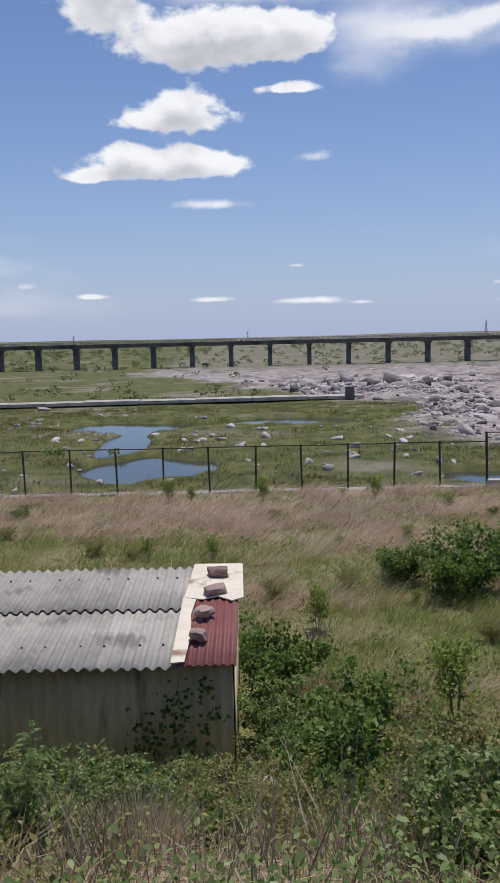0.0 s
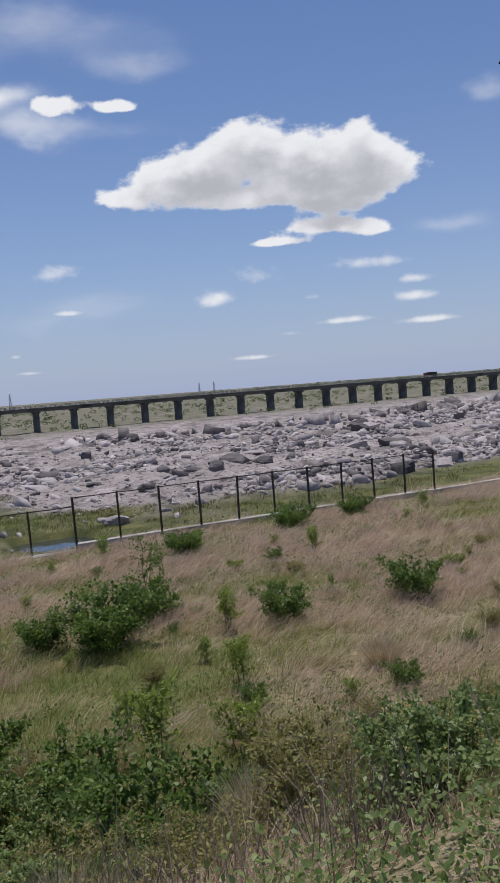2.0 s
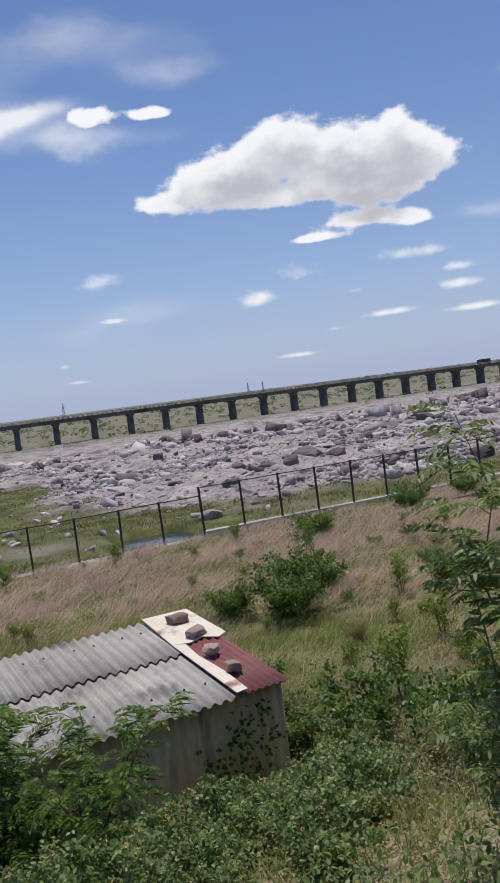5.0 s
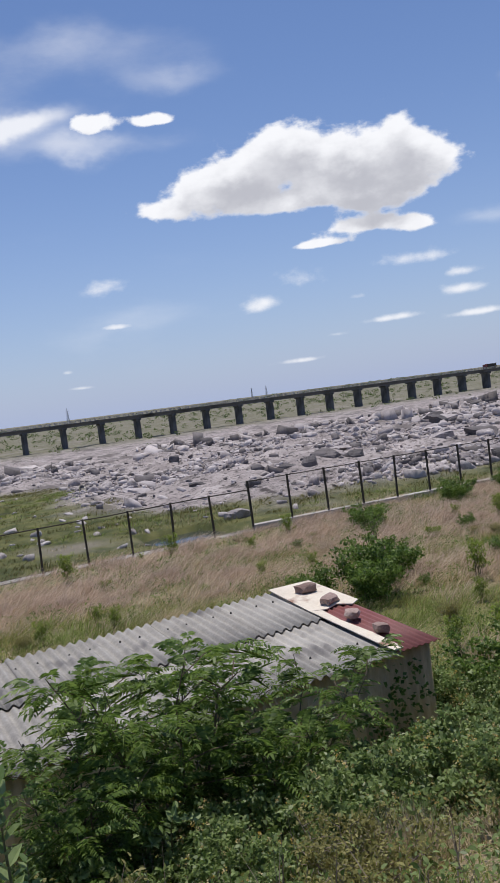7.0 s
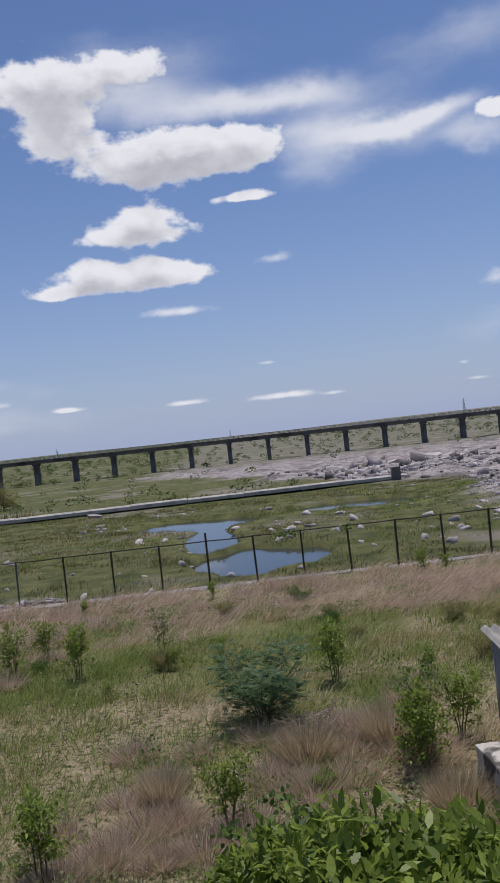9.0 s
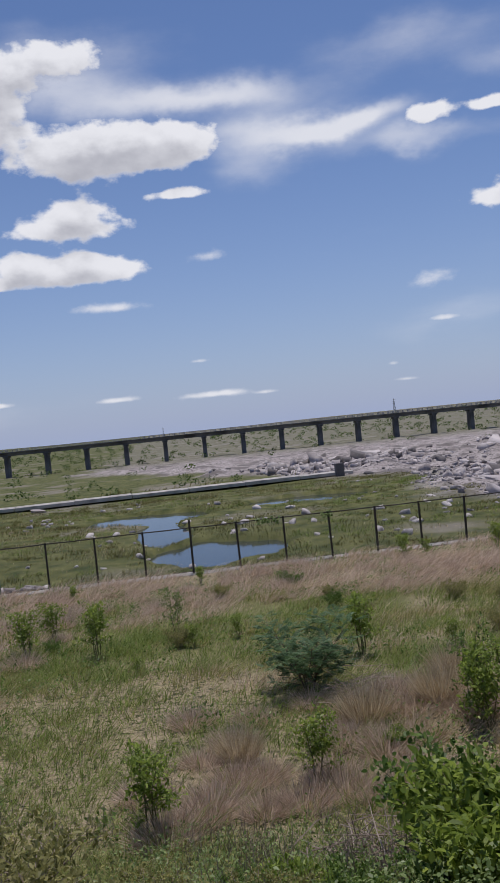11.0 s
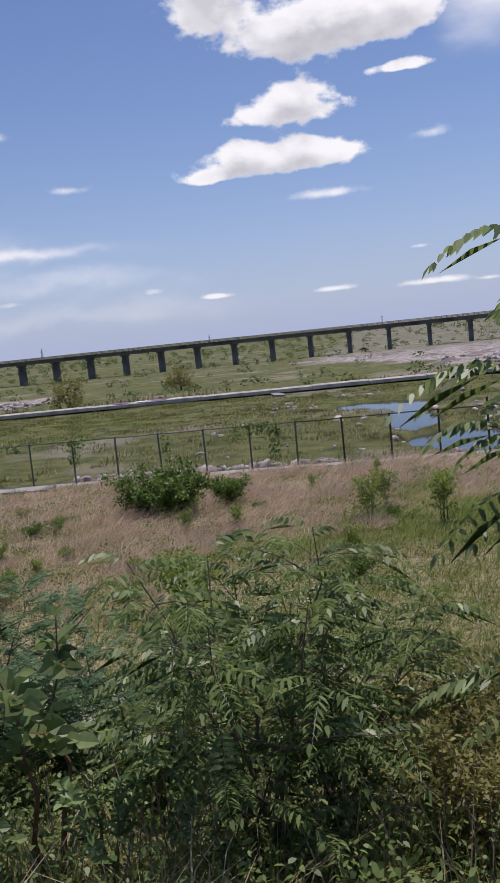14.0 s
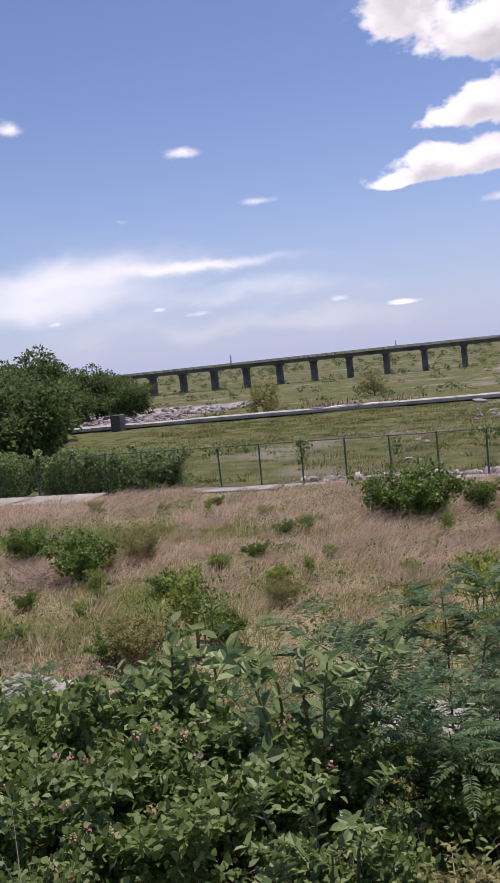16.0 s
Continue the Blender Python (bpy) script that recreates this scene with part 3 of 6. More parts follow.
def build_truck(x):
    y = BRIDGE_Y + BRIDGE_SLOPE * x
    t = thing("truck", (x, y - 2.0, 3.46), "small dark lorry driving over the bridge", "truck", rz=math.degrees(math.atan(BRIDGE_SLOPE)))
    cab, body = bmesh.new(), bmesh.new()
    box(cab, -4.4, -2.4, -1.1, 1.1, 0.5, 2.7, bevel=0.2)
    part("cab", cab, M_RED, t)
    box(body, -2.2, 4.4, -1.2, 1.2, 0.9, 2.9, bevel=0.08)
    part("cargo_body", body, M_IRON, t)
    for wx in (-3.4, 1.8, 3.2):
        for wy in (-1.0, 1.0):
            w = bmesh.new()
            bmesh.ops.create_cone(w, cap_ends=True, segments=16, radius1=0.5, radius2=0.5, depth=0.35, matrix=pose(wx, wy, 0.5, 90))
            part("wheel", w, M_IRON, t)


build_truck(360.0)


# ---- the low weir that the path across the river runs on ----
def weir_y(x):
    return 123.6 + 0.052 * x


def build_weir():
    w = thing("weir", (0, 0, 0), "long low pale concrete causeway with dark openings under it", "causeway")
    n = 14
    x0, x1 = -98.0, 17.0
    for k in range(n):
        a, b = x0 + (x1 - x0) * k / n, x0 + (x1 - x0) * (k + 1) / n - 0.06
        bm = bmesh.new()
        box(bm, 0, b - a, 0, 3.4, -3.5, -3.0 + 0.04 * math.sin(k * 2.3), bevel=0.06)
        part("slab", bm, M_WEIR, w, m=pose(a, weir_y(a), 0, 0, 0, 3.0))
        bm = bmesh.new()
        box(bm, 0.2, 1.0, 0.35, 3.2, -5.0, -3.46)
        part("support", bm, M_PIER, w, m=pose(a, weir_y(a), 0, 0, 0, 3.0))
    # added backing; its dark concrete, like the supports', stands in for shade under the slabs
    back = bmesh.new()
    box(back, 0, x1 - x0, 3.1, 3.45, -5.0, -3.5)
    part("dark_backing", back, M_PIER, w, m=pose(x0, weir_y(x0), 0, 0, 0, 2.98))
    for x, y, s, h, lab in ((14.8, 124.6, 1.25, 1.5, "square dark concrete pillar at the end of the causeway"), (-84.3, 118.6, 1.7, 2.0, "square rust-brown block beside the causeway")):
        bm = bmesh.new()
        z = float(height(x, y))
        box(bm, -s / 2, s / 2, -s / 2, s / 2, min(-3.6, z) - 0.2, -3.0 + h - 0.2, bevel=0.08)
        tagged(part("pillar", bm, M_DARKROCK, None, m=pose(x, y - 0.3, 0)), lab, "pillar")


build_weir()
# ---- the fence along the end of the field ----
POST_STEP, CORNER = 1.8158, (9.27, 32.85)
RIGHT_END = (27.4, 31.4)
FENCE = thing("fence", (0, 0, 0), "dark iron post and chain-link fence with a thin top rail", "fence")


def post_mesh(name, h, w, mat):
    bm = bmesh.new()
    box(bm, -w / 2, w / 2, -w / 2, -w / 2 + 0.012, -0.25, h)
    box(bm, -w / 2, -w / 2 + 0.012, -w / 2 + 0.012, w / 2, -0.25, h)
    me = bpy.data.meshes.new(name)
    bm.to_mesh(me), bm.free()
    me.materials.append(mat)
    return me


def mesh_panel(p0, p1, z0, z1, mat, cell=0.09):
    """Crossed wires of one chain-link panel."""
    p0, p1 = Vector((*p0, 0)), Vector((*p1, 0))
    run = (p1 - p0).length
    d = (p1 - p0) / run
    side = Vector((-d.y, d.x, 0)) * 0.0016
    hgt = z1 - z0
    V, Fc = [], []
    for sgn in (1, -1):
        u = -hgt
        while u < run:
            a0, a1 = max(u, 0.0), min(u + hgt, run)
            if a1 > a0:
                f0, f1 = (a0 - u), (a1 - u)
                q = [(a0, f0), (a1, f1)] if sgn > 0 else [(a0, hgt - f0), (a1, hgt - f1)]
                i = len(V)
                for s, zz in q:
                    c = p0 + d * s + Vector((0, 0, z0 + zz))
                    V += [c + Vector((0, 0, 0.0022)) + side * sgn, c - Vector((0, 0, 0.0022)) + side * sgn]
                Fc.append((i, i + 1, i + 3, i + 2))
            u += cell
    return raw_part("chain_link", [tuple(v) for v in V], Fc, mat, FENCE)


def build_fence():
    low, tall, green, right = (post_mesh("post", 1.8, 0.07, M_IRON), post_mesh("post", 2.08, 0.08, M_IRON), post_mesh("post", 1.8, 0.07, M_GREENPOST), post_mesh("post", 1.92, 0.07, M_IRON))
    rng = random.Random(4)
    pts = [(CORNER[0] - POST_STEP * k, CORNER[1] + 0.1 * min(k, 1)) for k in range(0, 36)]
    for k, (x, y) in enumerate(pts):
        me = tall if k in (0, 11) else (green if k > 14 else low)
        ob = new("post", me)
        ob.parent = FENCE
        ob.matrix_basis = pose(x, y, 0.0 if k else 0.06, rng.uniform(-1, 1), rng.uniform(-1.2, 1.2), rng.uniform(-8, 8))
    for k in range(35):
        (x0, y0), (x1, y1) = pts[k], pts[k + 1]
        for z, r in ((1.76, 0.024), (0.08, 0.012)):
            bm = bmesh.new()
            sag = 0.012 * math.sin(k * 1.7)
            tube(bm, [(x0, y0, z), ((x0 + x1) / 2, y0, z - 0.008 + sag), (x1, y1, z)], [r, r, r], 6)
            part("rail", bm, M_WIRE if k > 14 else M_IRON, FENCE)
        mesh_panel(pts[k], pts[k + 1], 0.08, 1.76, M_WIRE)
    n = 10
    rp = [(CORNER[0] + (RIGHT_END[0] - CORNER[0]) * k / n, CORNER[1] - 0.1 + (RIGHT_END[1] - CORNER[1] + 0.1) * k / n) for k in range(n + 1)]
    for k in range(1, n + 1):
        ob = new("post", right)
        ob.parent = FENCE
        ob.matrix_basis = pose(*rp[k], 0.25, rng.uniform(-1, 1), rng.uniform(-1.2, 1.2), rng.uniform(-8, 8))
    for k in range(n):
        (x0, y0), (x1, y1) = rp[k], rp[k + 1]
        bm = bmesh.new()
        tube(bm, [(x0, y0, 2.12), ((x0 + x1) / 2, (y0 + y1) / 2, 2.11), (x1, y1, 2.12)], [0.022] * 3, 6)
        part("rail", bm, M_IRON, FENCE)
        mesh_panel(rp[k], rp[k + 1], 0.3, 2.1, M_IRON, 0.12)
    # concrete footings: a raised kerb wall on one run, a flush strip on the other
    a = math.degrees(math.atan2(RIGHT_END[1] - CORNER[1], RIGHT_END[0] - CORNER[0]))
    k = 0
    x = 0.0
    while x < 24.5:
        bm = bmesh.new()
        box(bm, x, x + 2.95, -0.18, 0.2, -3.9, 0.25, bevel=0.02)
        ob = part("retaining_wall", bm, M_WEIR, None, m=pose(CORNER[0], CORNER[1], 0.01 * math.sin(x), 0, 0, a))
        tagged(ob, "pale concrete retaining wall with a flat coping under the fence", "wall", kind="structure")
        x += 3.0
    x = CORNER[0] - 0.1
    while x > -56:
        bm = bmesh.new()
        box(bm, x - 3.55, x, CORNER[1] - 0.3, CORNER[1] + 0.45, -3.9, 0.02 + 0.015 * math.sin(x), bevel=0.02)
        tagged(part("retaining_wall", bm, M_CONCRETE), "weathered concrete footing strip under the fence", "wall", kind="structure")
        x -= 3.6


build_fence()


def build_end_block():
    """The sloping concrete wing wall where the fence run ends."""
    bm = bmesh.new()
    prof = [(0, 0.0), (0, 2.25), (0.5, 2.3), (6.5, 0.9), (6.5, 0.0)]
    lo = [bm.verts.new((x, 0, z - (3.0 if i in (0, 4) else 0))) for i, (x, z) in enumerate(prof)]
    hi = [bm.verts.new((x, 0.5, z - (3.0 if i in (0, 4) else 0))) for i, (x, z) in enumerate(prof)]
    bm.faces.new(lo), bm.faces.new(hi[::-1])
    for i in range(5):
        j = (i + 1) % 5
        bm.faces.new((lo[j], lo[i], hi[i], hi[j]))
    bmesh.ops.recalc_face_normals(bm, faces=bm.faces)
    tagged(part("wing_wall", bm, M_PIER, None, m=pose(32.3, 31.0, 0.1, 0, 0, -6)), "weathered concrete wing wall with a sloping top", "wall", kind="structure")


build_end_block()


def build_mast():
    m = thing("floodlight_mast", (28.5, 25.2, 0.0), "tall grey steel mast with a ring of floodlights", "mast")
    H = 19.6
    bm = bmesh.new()
    tube(bm, [(0, 0, -0.3), (0, 0, 6), (0, 0, 13), (0, 0, H)], [0.24, 0.2, 0.15, 0.1], 12)
    part("pole", bm, M_POLE, m)
    bm = bmesh.new()
    box(bm, -0.3, 0.3, -0.3, 0.3, -0.2, 0.12, bevel=0.02)
    part("base", bm, M_CONCRETE, m)
    bm = bmesh.new()
    box(bm, -0.32, 0.32, -0.22, 0.22, H - 0.05, H + 0.22, bevel=0.03)
    part("head", bm, M_POLE, m)
    for k in range(8):
        a = 2 * math.pi * k / 8 + 0.3
        r = 1.15 if k % 2 == 0 else 0.85
        c, s = math.cos(a), math.sin(a)
        bm = bmesh.new()
        tube(bm, [(0.1 * c, 0.1 * s, H), (r * c, r * s, H - 0.12 + 0.1 * (k % 3))], [0.03, 0.025], 6)
        arm = part("arm", bm, M_POLE, m)
        bm = bmesh.new()
        box(bm, -0.2, 0.2, -0.08, 0.08, -0.15, 0.15, bevel=0.03)
        lamp = part("floodlight", bm, M_IRON, m, m=pose(r * c, r * s, H - 0.3 + 0.35 * (k % 2), 35, 0, math.degrees(a) - 90))
        bm = bmesh.new()
        box(bm, -0.17, 0.17, 0.08, 0.09, -0.12, 0.12)
        part("lens", bm, M_LAMPGLASS, lamp)


build_mast()
# ---- the tin shed below the embankment ----
SHED = dict(x0=-6.05, x1=-0.25, y0=9.72, y1=12.68, z0=2.25, z1=2.5)


def wave_sheet(x0, x1, y0, y1, z0, z1, pitch, amp, thick=0.007, per=8, jag=0.0):
    """A corrugated sheet whose waves run along y; jag breaks its lower edge."""
    n = max(2, int((x1 - x0) / pitch * per))
    rng = random.Random(int(x0 * 100) + int(y0 * 10))
    V, Fc = [], []
    ny = 3
    for j in range(ny):
        v = j / (ny - 1)
        for i in range(n + 1):
            x = x0 + (x1 - x0) * i / n
            w = math.sin(2 * math.pi * x / pitch) * amp
            y = y0 + (y1 - y0) * v + (rng.uniform(-jag, jag) if j == 0 else 0)
            V.append((x, y, z0 + (z1 - z0) * v + w))
    top = len(V)
    V += [(x, y, z - thick) for x, y, z in V]
    for j in range(ny - 1):
        for i in range(n):
            a = j * (n + 1) + i
            Fc.append((a, a + 1, a + n + 2, a + n + 1))
            Fc.append((top + a + n + 1, top + a + n + 2, top + a + 1, top + a))
    for i in range(n):
        Fc.append((top + i, top + i + 1, i + 1, i))
        a = (ny - 1) * (n + 1) + i
        Fc.append((a, a + 1, top + a + 1, top + a))
    for j in range(ny - 1):
        for i in (0, n):
            a = j * (n + 1) + i
            q = (a, a + n + 1, top + a + n + 1, top + a)
            Fc.append(q if i == 0 else q[::-1])
    return V, Fc


def wall_sheet(run0, run1, z0, z1, pitch, amp, axis):
    """A corrugated wall sheet standing upright, waves upright."""
    V, Fc = wave_sheet(run0, run1, z0, z1, 0, 0, pitch, amp, 0.006)
    if axis == "x":
        return [(x, -w, z) for x, z, w in V], Fc
    return [(w, x, z) for x, z, w in V], Fc


def build_shed():
    s = SHED
    top = thing("shed", (0, 0, 0), "low shed of dirty corrugated sheets with a grey corrugated roof", "shed")
    slope = (s["z1"] - s["z0"]) / (s["y1"] - s["y0"])

    def roof_z(y):
        return s["z0"] + slope * (y - s["y0"])
    # two courses of roof sheets, the upper lapped over the lower
    xs = np.linspace(s["x0"] - 0.12, -0.9, 6)
    for k in range(5):
        a, b = xs[k], xs[k + 1] + 0.07
        lift = 0.008 * (k % 2)
        V, Fc = wave_sheet(a, b, s["y0"] - 0.18, 11.42, roof_z(s["y0"] - 0.18) + lift, roof_z(11.42) + lift, 0.146, 0.024, jag=0.008)
        raw_part("roof_sheet", V, Fc, M_ASBESTOS, top, smooth=True)
        V, Fc = wave_sheet(a, b, 11.2, s["y1"] + 0.12, roof_z(11.2) + 0.03 + lift, roof_z(s["y1"] + 0.12) + 0.022 + lift, 0.146, 0.024, jag=0.012)
        raw_part("roof_sheet", V, Fc, M_ASBESTOS, top, smooth=True)
    V, Fc = wave_sheet(-0.92, -0.22, s["y0"] - 0.2, 11.75, roof_z(s["y0"] - 0.2) + 0.035, roof_z(11.75) + 0.04, 0.1, 0.012)
    raw_part("roof_sheet", V, Fc, M_RED, top, "faded red corrugated metal end sheet", smooth=True)

    def board(name, pts, z_up):
        bm = bmesh.new()
        rng = random.Random(len(pts))
        lo = [bm.verts.new((x, y, roof_z(y) + z_up + rng.uniform(-0.006, 0.012))) for x, y in pts]
        f = bm.faces.new(lo)
        ex = bmesh.ops.extrude_face_region(bm, geom=[f])
        bmesh.ops.translate(bm, vec=(0, 0, 0.014), verts=[g for g in ex["geom"] if isinstance(g, bmesh.types.BMVert)])
        bmesh.ops.recalc_face_normals(bm, faces=bm.faces)
        return part(name, bm, M_CREAM, top, "peeling cream board laid along the roof end")
    board("board", [(-0.97, 11.5), (-0.72, 11.42), (-0.5, 11.5), (-0.3, 11.36), (-0.14, 11.45), (-0.16, 12.8), (-0.9, 12.84)], 0.06)
    board("board", [(-0.99, 9.5), (-0.83, 9.52), (-0.8, 10.2), (-0.84, 10.9), (-0.8, 11.42), (-0.98, 11.48)], 0.062)
    # walls
    base = 0.35
    for k in range(6):
        a, b = s["x0"] + 0.02 + k * 0.955, s["x0"] + 0.02 + (k + 1) * 0.955 + 0.03
        V, Fc = wall_sheet(a, min(b, s["x1"] - 0.02), base, roof_z(s["y0"]) - 0.03, 0.15, 0.014, "x")
        ob = raw_part("wall_sheet", V, Fc, M_WALLSHEET, top, smooth=True)
        ob.location.y = s["y0"] + 0.004 * (k % 2)
    for side, mat in (("x0", M_GREYSHEET), ("x1", M_WALLSHEET)):
        for k in range(3):
            a, b = s["y0"] + 0.03 + k * 0.98, s["y0"] + 0.03 + (k + 1) * 0.98 + 0.02
            V, Fc = wall_sheet(a, min(b, s["y1"]), base, roof_z((a + b) / 2) - 0.05, 0.15, 0.008, "y")
            ob = raw_part("wall_sheet", V, Fc, mat, top, smooth=True)
            ob.location.x = s[side] + 0.004 * (k % 2)
    V, Fc = wall_sheet(s["x0"] + 0.02, s["x1"] - 0.02, base, roof_z(s["y1"]) - 0.04, 0.15, 0.012, "x")
    raw_part("wall_sheet", V, Fc, M_WALLSHEET, top, smooth=True).location.y = s["y1"]
    for x in (s["x0"] + 0.06, -3.1, s["x1"] - 0.06):
        for y in (s["y0"] + 0.06, s["y1"] - 0.06):
            bm = bmesh.new()
            box(bm, x - 0.035, x + 0.035, y - 0.035, y + 0.035, 0.2, roof_z(y) - 0.05, bevel=0.008)
            part("post", bm, M_BARK, top)
    for y in (s["y0"] + 0.05, 11.3, s["y1"] - 0.05):
        bm = bmesh.new()
        box(bm, s["x0"] - 0.05, s["x1"] + 0.02, y - 0.03, y + 0.03, roof_z(y) - 0.09, roof_z(y) - 0.03, bevel=0.006)
        part("purlin", bm, M_BARK, top)
    # bolts on the roof
    for k in range(14):
        x = s["x0"] + 0.2 + 0.365 * k
        for y in (10.1, 11.36, 12.3):
            bm = bmesh.new()
            bmesh.ops.create_cone(bm, cap_ends=True, segments=8, radius1=0.018, radius2=0.01, depth=0.03, matrix=pose(round(x / 0.146) * 0.146 + 0.0365, y, roof_z(y) + (0.03 if y < 11.4 else 0.055)))
            part("bolt", bm, M_IRON, top)
    return roof_z


ROOF_Z = build_shed()


def stone_mesh(seed, sx, sy, sz, rough=0.28, sub=2):
    bm = bmesh.new()
    bmesh.ops.create_icosphere(bm, subdivisions=sub, radius=0.5)
    off = Vector((seed * 7.13, seed * 3.7, seed * 1.9))
    for v in bm.verts:
        p = v.co.copy()
        q = Vector([max(-0.36, min(0.36, c)) for c in p])      # squared off, like broken stone
        d = 1 + rough * (noise.noise(p * 2.2 + off) * 1.4 + noise.noise(p * 5.0 + off) * 0.5)
        v.co = Vector((q.x * sx, q.y * sy, q.z * sz)) * d * 1.35
    return bm


def build_roof_stones():
    lay = [(-0.52, 12.3, 0.29, 0.21, 0.14), (-0.55, 11.6, 0.29, 0.2, 0.12), (-0.66, 10.85, 0.22, 0.19, 0.13), (-0.70, 10.15, 0.2, 0.19, 0.15)]
    for k, (x, y, a, b, c) in enumerate(lay):
        bm = stone_mesh(k + 3, a, b, c)
        low = min(v.co.z for v in bm.verts)
        ob = part("stone", bm, M_ROOFSTONE, None, m=pose(x, y, ROOF_Z(y) + 0.068 - low * 0.9, 4, 0, 25 * k))
        tagged(ob, "rough reddish stone weighing down the shed roof", "stone", "stones on the shed roof")


build_roof_stones()


def build_plinth():
    bm = bmesh.new()
    box(bm, -6.7, -6.28, 8.2, 11.75, 0.3, 1.3, bevel=0.03)
    bmesh.ops.subdivide_edges(bm, edges=bm.edges[:], cuts=5, use_grid_fill=True)
    for v in bm.verts:
        v.co += Vector((noise.noise(v.co * 3.0), noise.noise(v.co * 2.0 + Vector((9, 0, 0))), noise.noise(v.co * 2.0 + Vector((0, 9, 0))))) * 0.055
    tagged(part("low_wall", bm, M_OLDWALL), "broken low whitish concrete wall beside the shed", "wall")
    bm = bmesh.new()
    box(bm, -0.13, 0.13, -0.1, 0.1, -0.3, 0.42, bevel=0.02)
    tagged(part("concrete_block", bm, M_OLDWALL, None, m=pose(0.05, 8.9, 0.75, 4, 3, 20)), "small whitewashed concrete block standing in the bushes", "block")


build_plinth()
# ---- plants: stems as tapered tubes, crowns of single leaves ----
class Leaves:
    """Collects leaf blades: folded kites of four corners, or rounder blades of six."""

    def __init__(self, corners=4):
        self.v, self.corners = [], corners

    def add(self, base, way, up, length, width, fold=0.18, mid=0.45):
        base, way, up = (np.atleast_2d(np.asarray(a, float)) for a in (base, way, up))
        n = max(len(base), len(way), len(up))
        base, way, up = (np.broadcast_to(a, (n, 3)) for a in (base, way, up))
        way = way / (np.linalg.norm(way, axis=1, keepdims=True) + 1e-9)
        side = np.cross(way, up)
        side = side / (np.linalg.norm(side, axis=1, keepdims=True) + 1e-9)
        nrm = np.cross(side, way)
        ln = np.broadcast_to(np.asarray(length, float), (n,))[:, None]
        wd = np.broadcast_to(np.asarray(width, float), (n,))[:, None]
        if self.corners == 6:
            tip = base + way * ln - nrm * ln * 0.12
            m1, m2 = base + way * ln * 0.27 + nrm * wd * fold, base + way * ln * 0.63 + nrm * wd * fold * 0.7
            self.v.append(np.stack([base, m1 + side * wd * 0.46, m2 + side * wd * 0.4, tip, m2 - side * wd * 0.4, m1 - side * wd * 0.46], 1).reshape(-1, 3))
            return
        m = base + way * ln * mid + nrm * wd * fold
        tip = base + way * ln - nrm * ln * 0.08
        self.v.append(np.stack([base, m + side * wd / 2, tip, m - side * wd / 2], 1).reshape(-1, 3))

    def add_oval(self, base, way, up, length, width):
        """One broad rounded leaf of two halves."""
        way, up = unit(way), np.asarray(up, float)
        side = unit(np.cross(way, up))
        nrm = np.cross(side, way)
        b = np.asarray(base, float)
        tip = b + way * length - nrm * length * 0.1
        q = []
        for sg in (1, -1):
            e1 = b + way * length * 0.3 + side * sg * width * 0.46 + nrm * width * 0.14
            e2 = b + way * length * 0.7 + side * sg * width * 0.36 + nrm * width * 0.1
            f = b + way * length * 0.5 - nrm * length * 0.03
            q += [b, e1, e2, tip, (tip + f) / 2, f] if sg > 0 else [b, f, (tip + f) / 2, tip, e2, e1]
        self.v.append(np.array(q))

    def mesh(self, name, mat, parent, label=""):
        v = np.concatenate(self.v)
        return raw_part(name, v, np.arange(len(v)).reshape(-1, self.corners), mat, parent, label)


def unit(v):
    v = np.asarray(v, float)
    return v / (np.linalg.norm(v) + 1e-9)


def frond(bag, base, way, length, pairs, ll, lw, droop, rng, hang=0.25):
    """A compound leaf: leaflets in pairs along an arching midrib."""
    way = unit(way)
    side = unit(np.cross(way, (0, 0, 1)) + 1e-6)
    s = np.linspace(0.16, 1.0, pairs)
    mid = base + np.outer(s, way) * length - np.outer(s ** 2, (0, 0, 1)) * length * droop
    tan = way - np.outer(2 * s * droop, (0, 0, 1))
    size = ll * (1 - 0.35 * np.abs(s - 0.45) * 2) * (0.85 + 0.3 * rng.random(pairs))
    up = np.cross(side, way)
    if up[2] < 0:
        up = -up
    for sg in (-1, 1):
        d = side * sg * 0.95 + tan * 0.38 + np.array((0, 0, -hang)) + rng.normal(0, 0.12, (pairs, 3))
        bag.add(mid, d, up + rng.normal(0, 0.15, (pairs, 3)), size, size / ll * lw)
    bag.add(mid[-1:], tan[-1:], up, ll * 0.8, lw)
    bag.add(np.array([base]), mid[-1] - base, up, np.linalg.norm(mid[-1] - base), 0.006, mid=0.3)


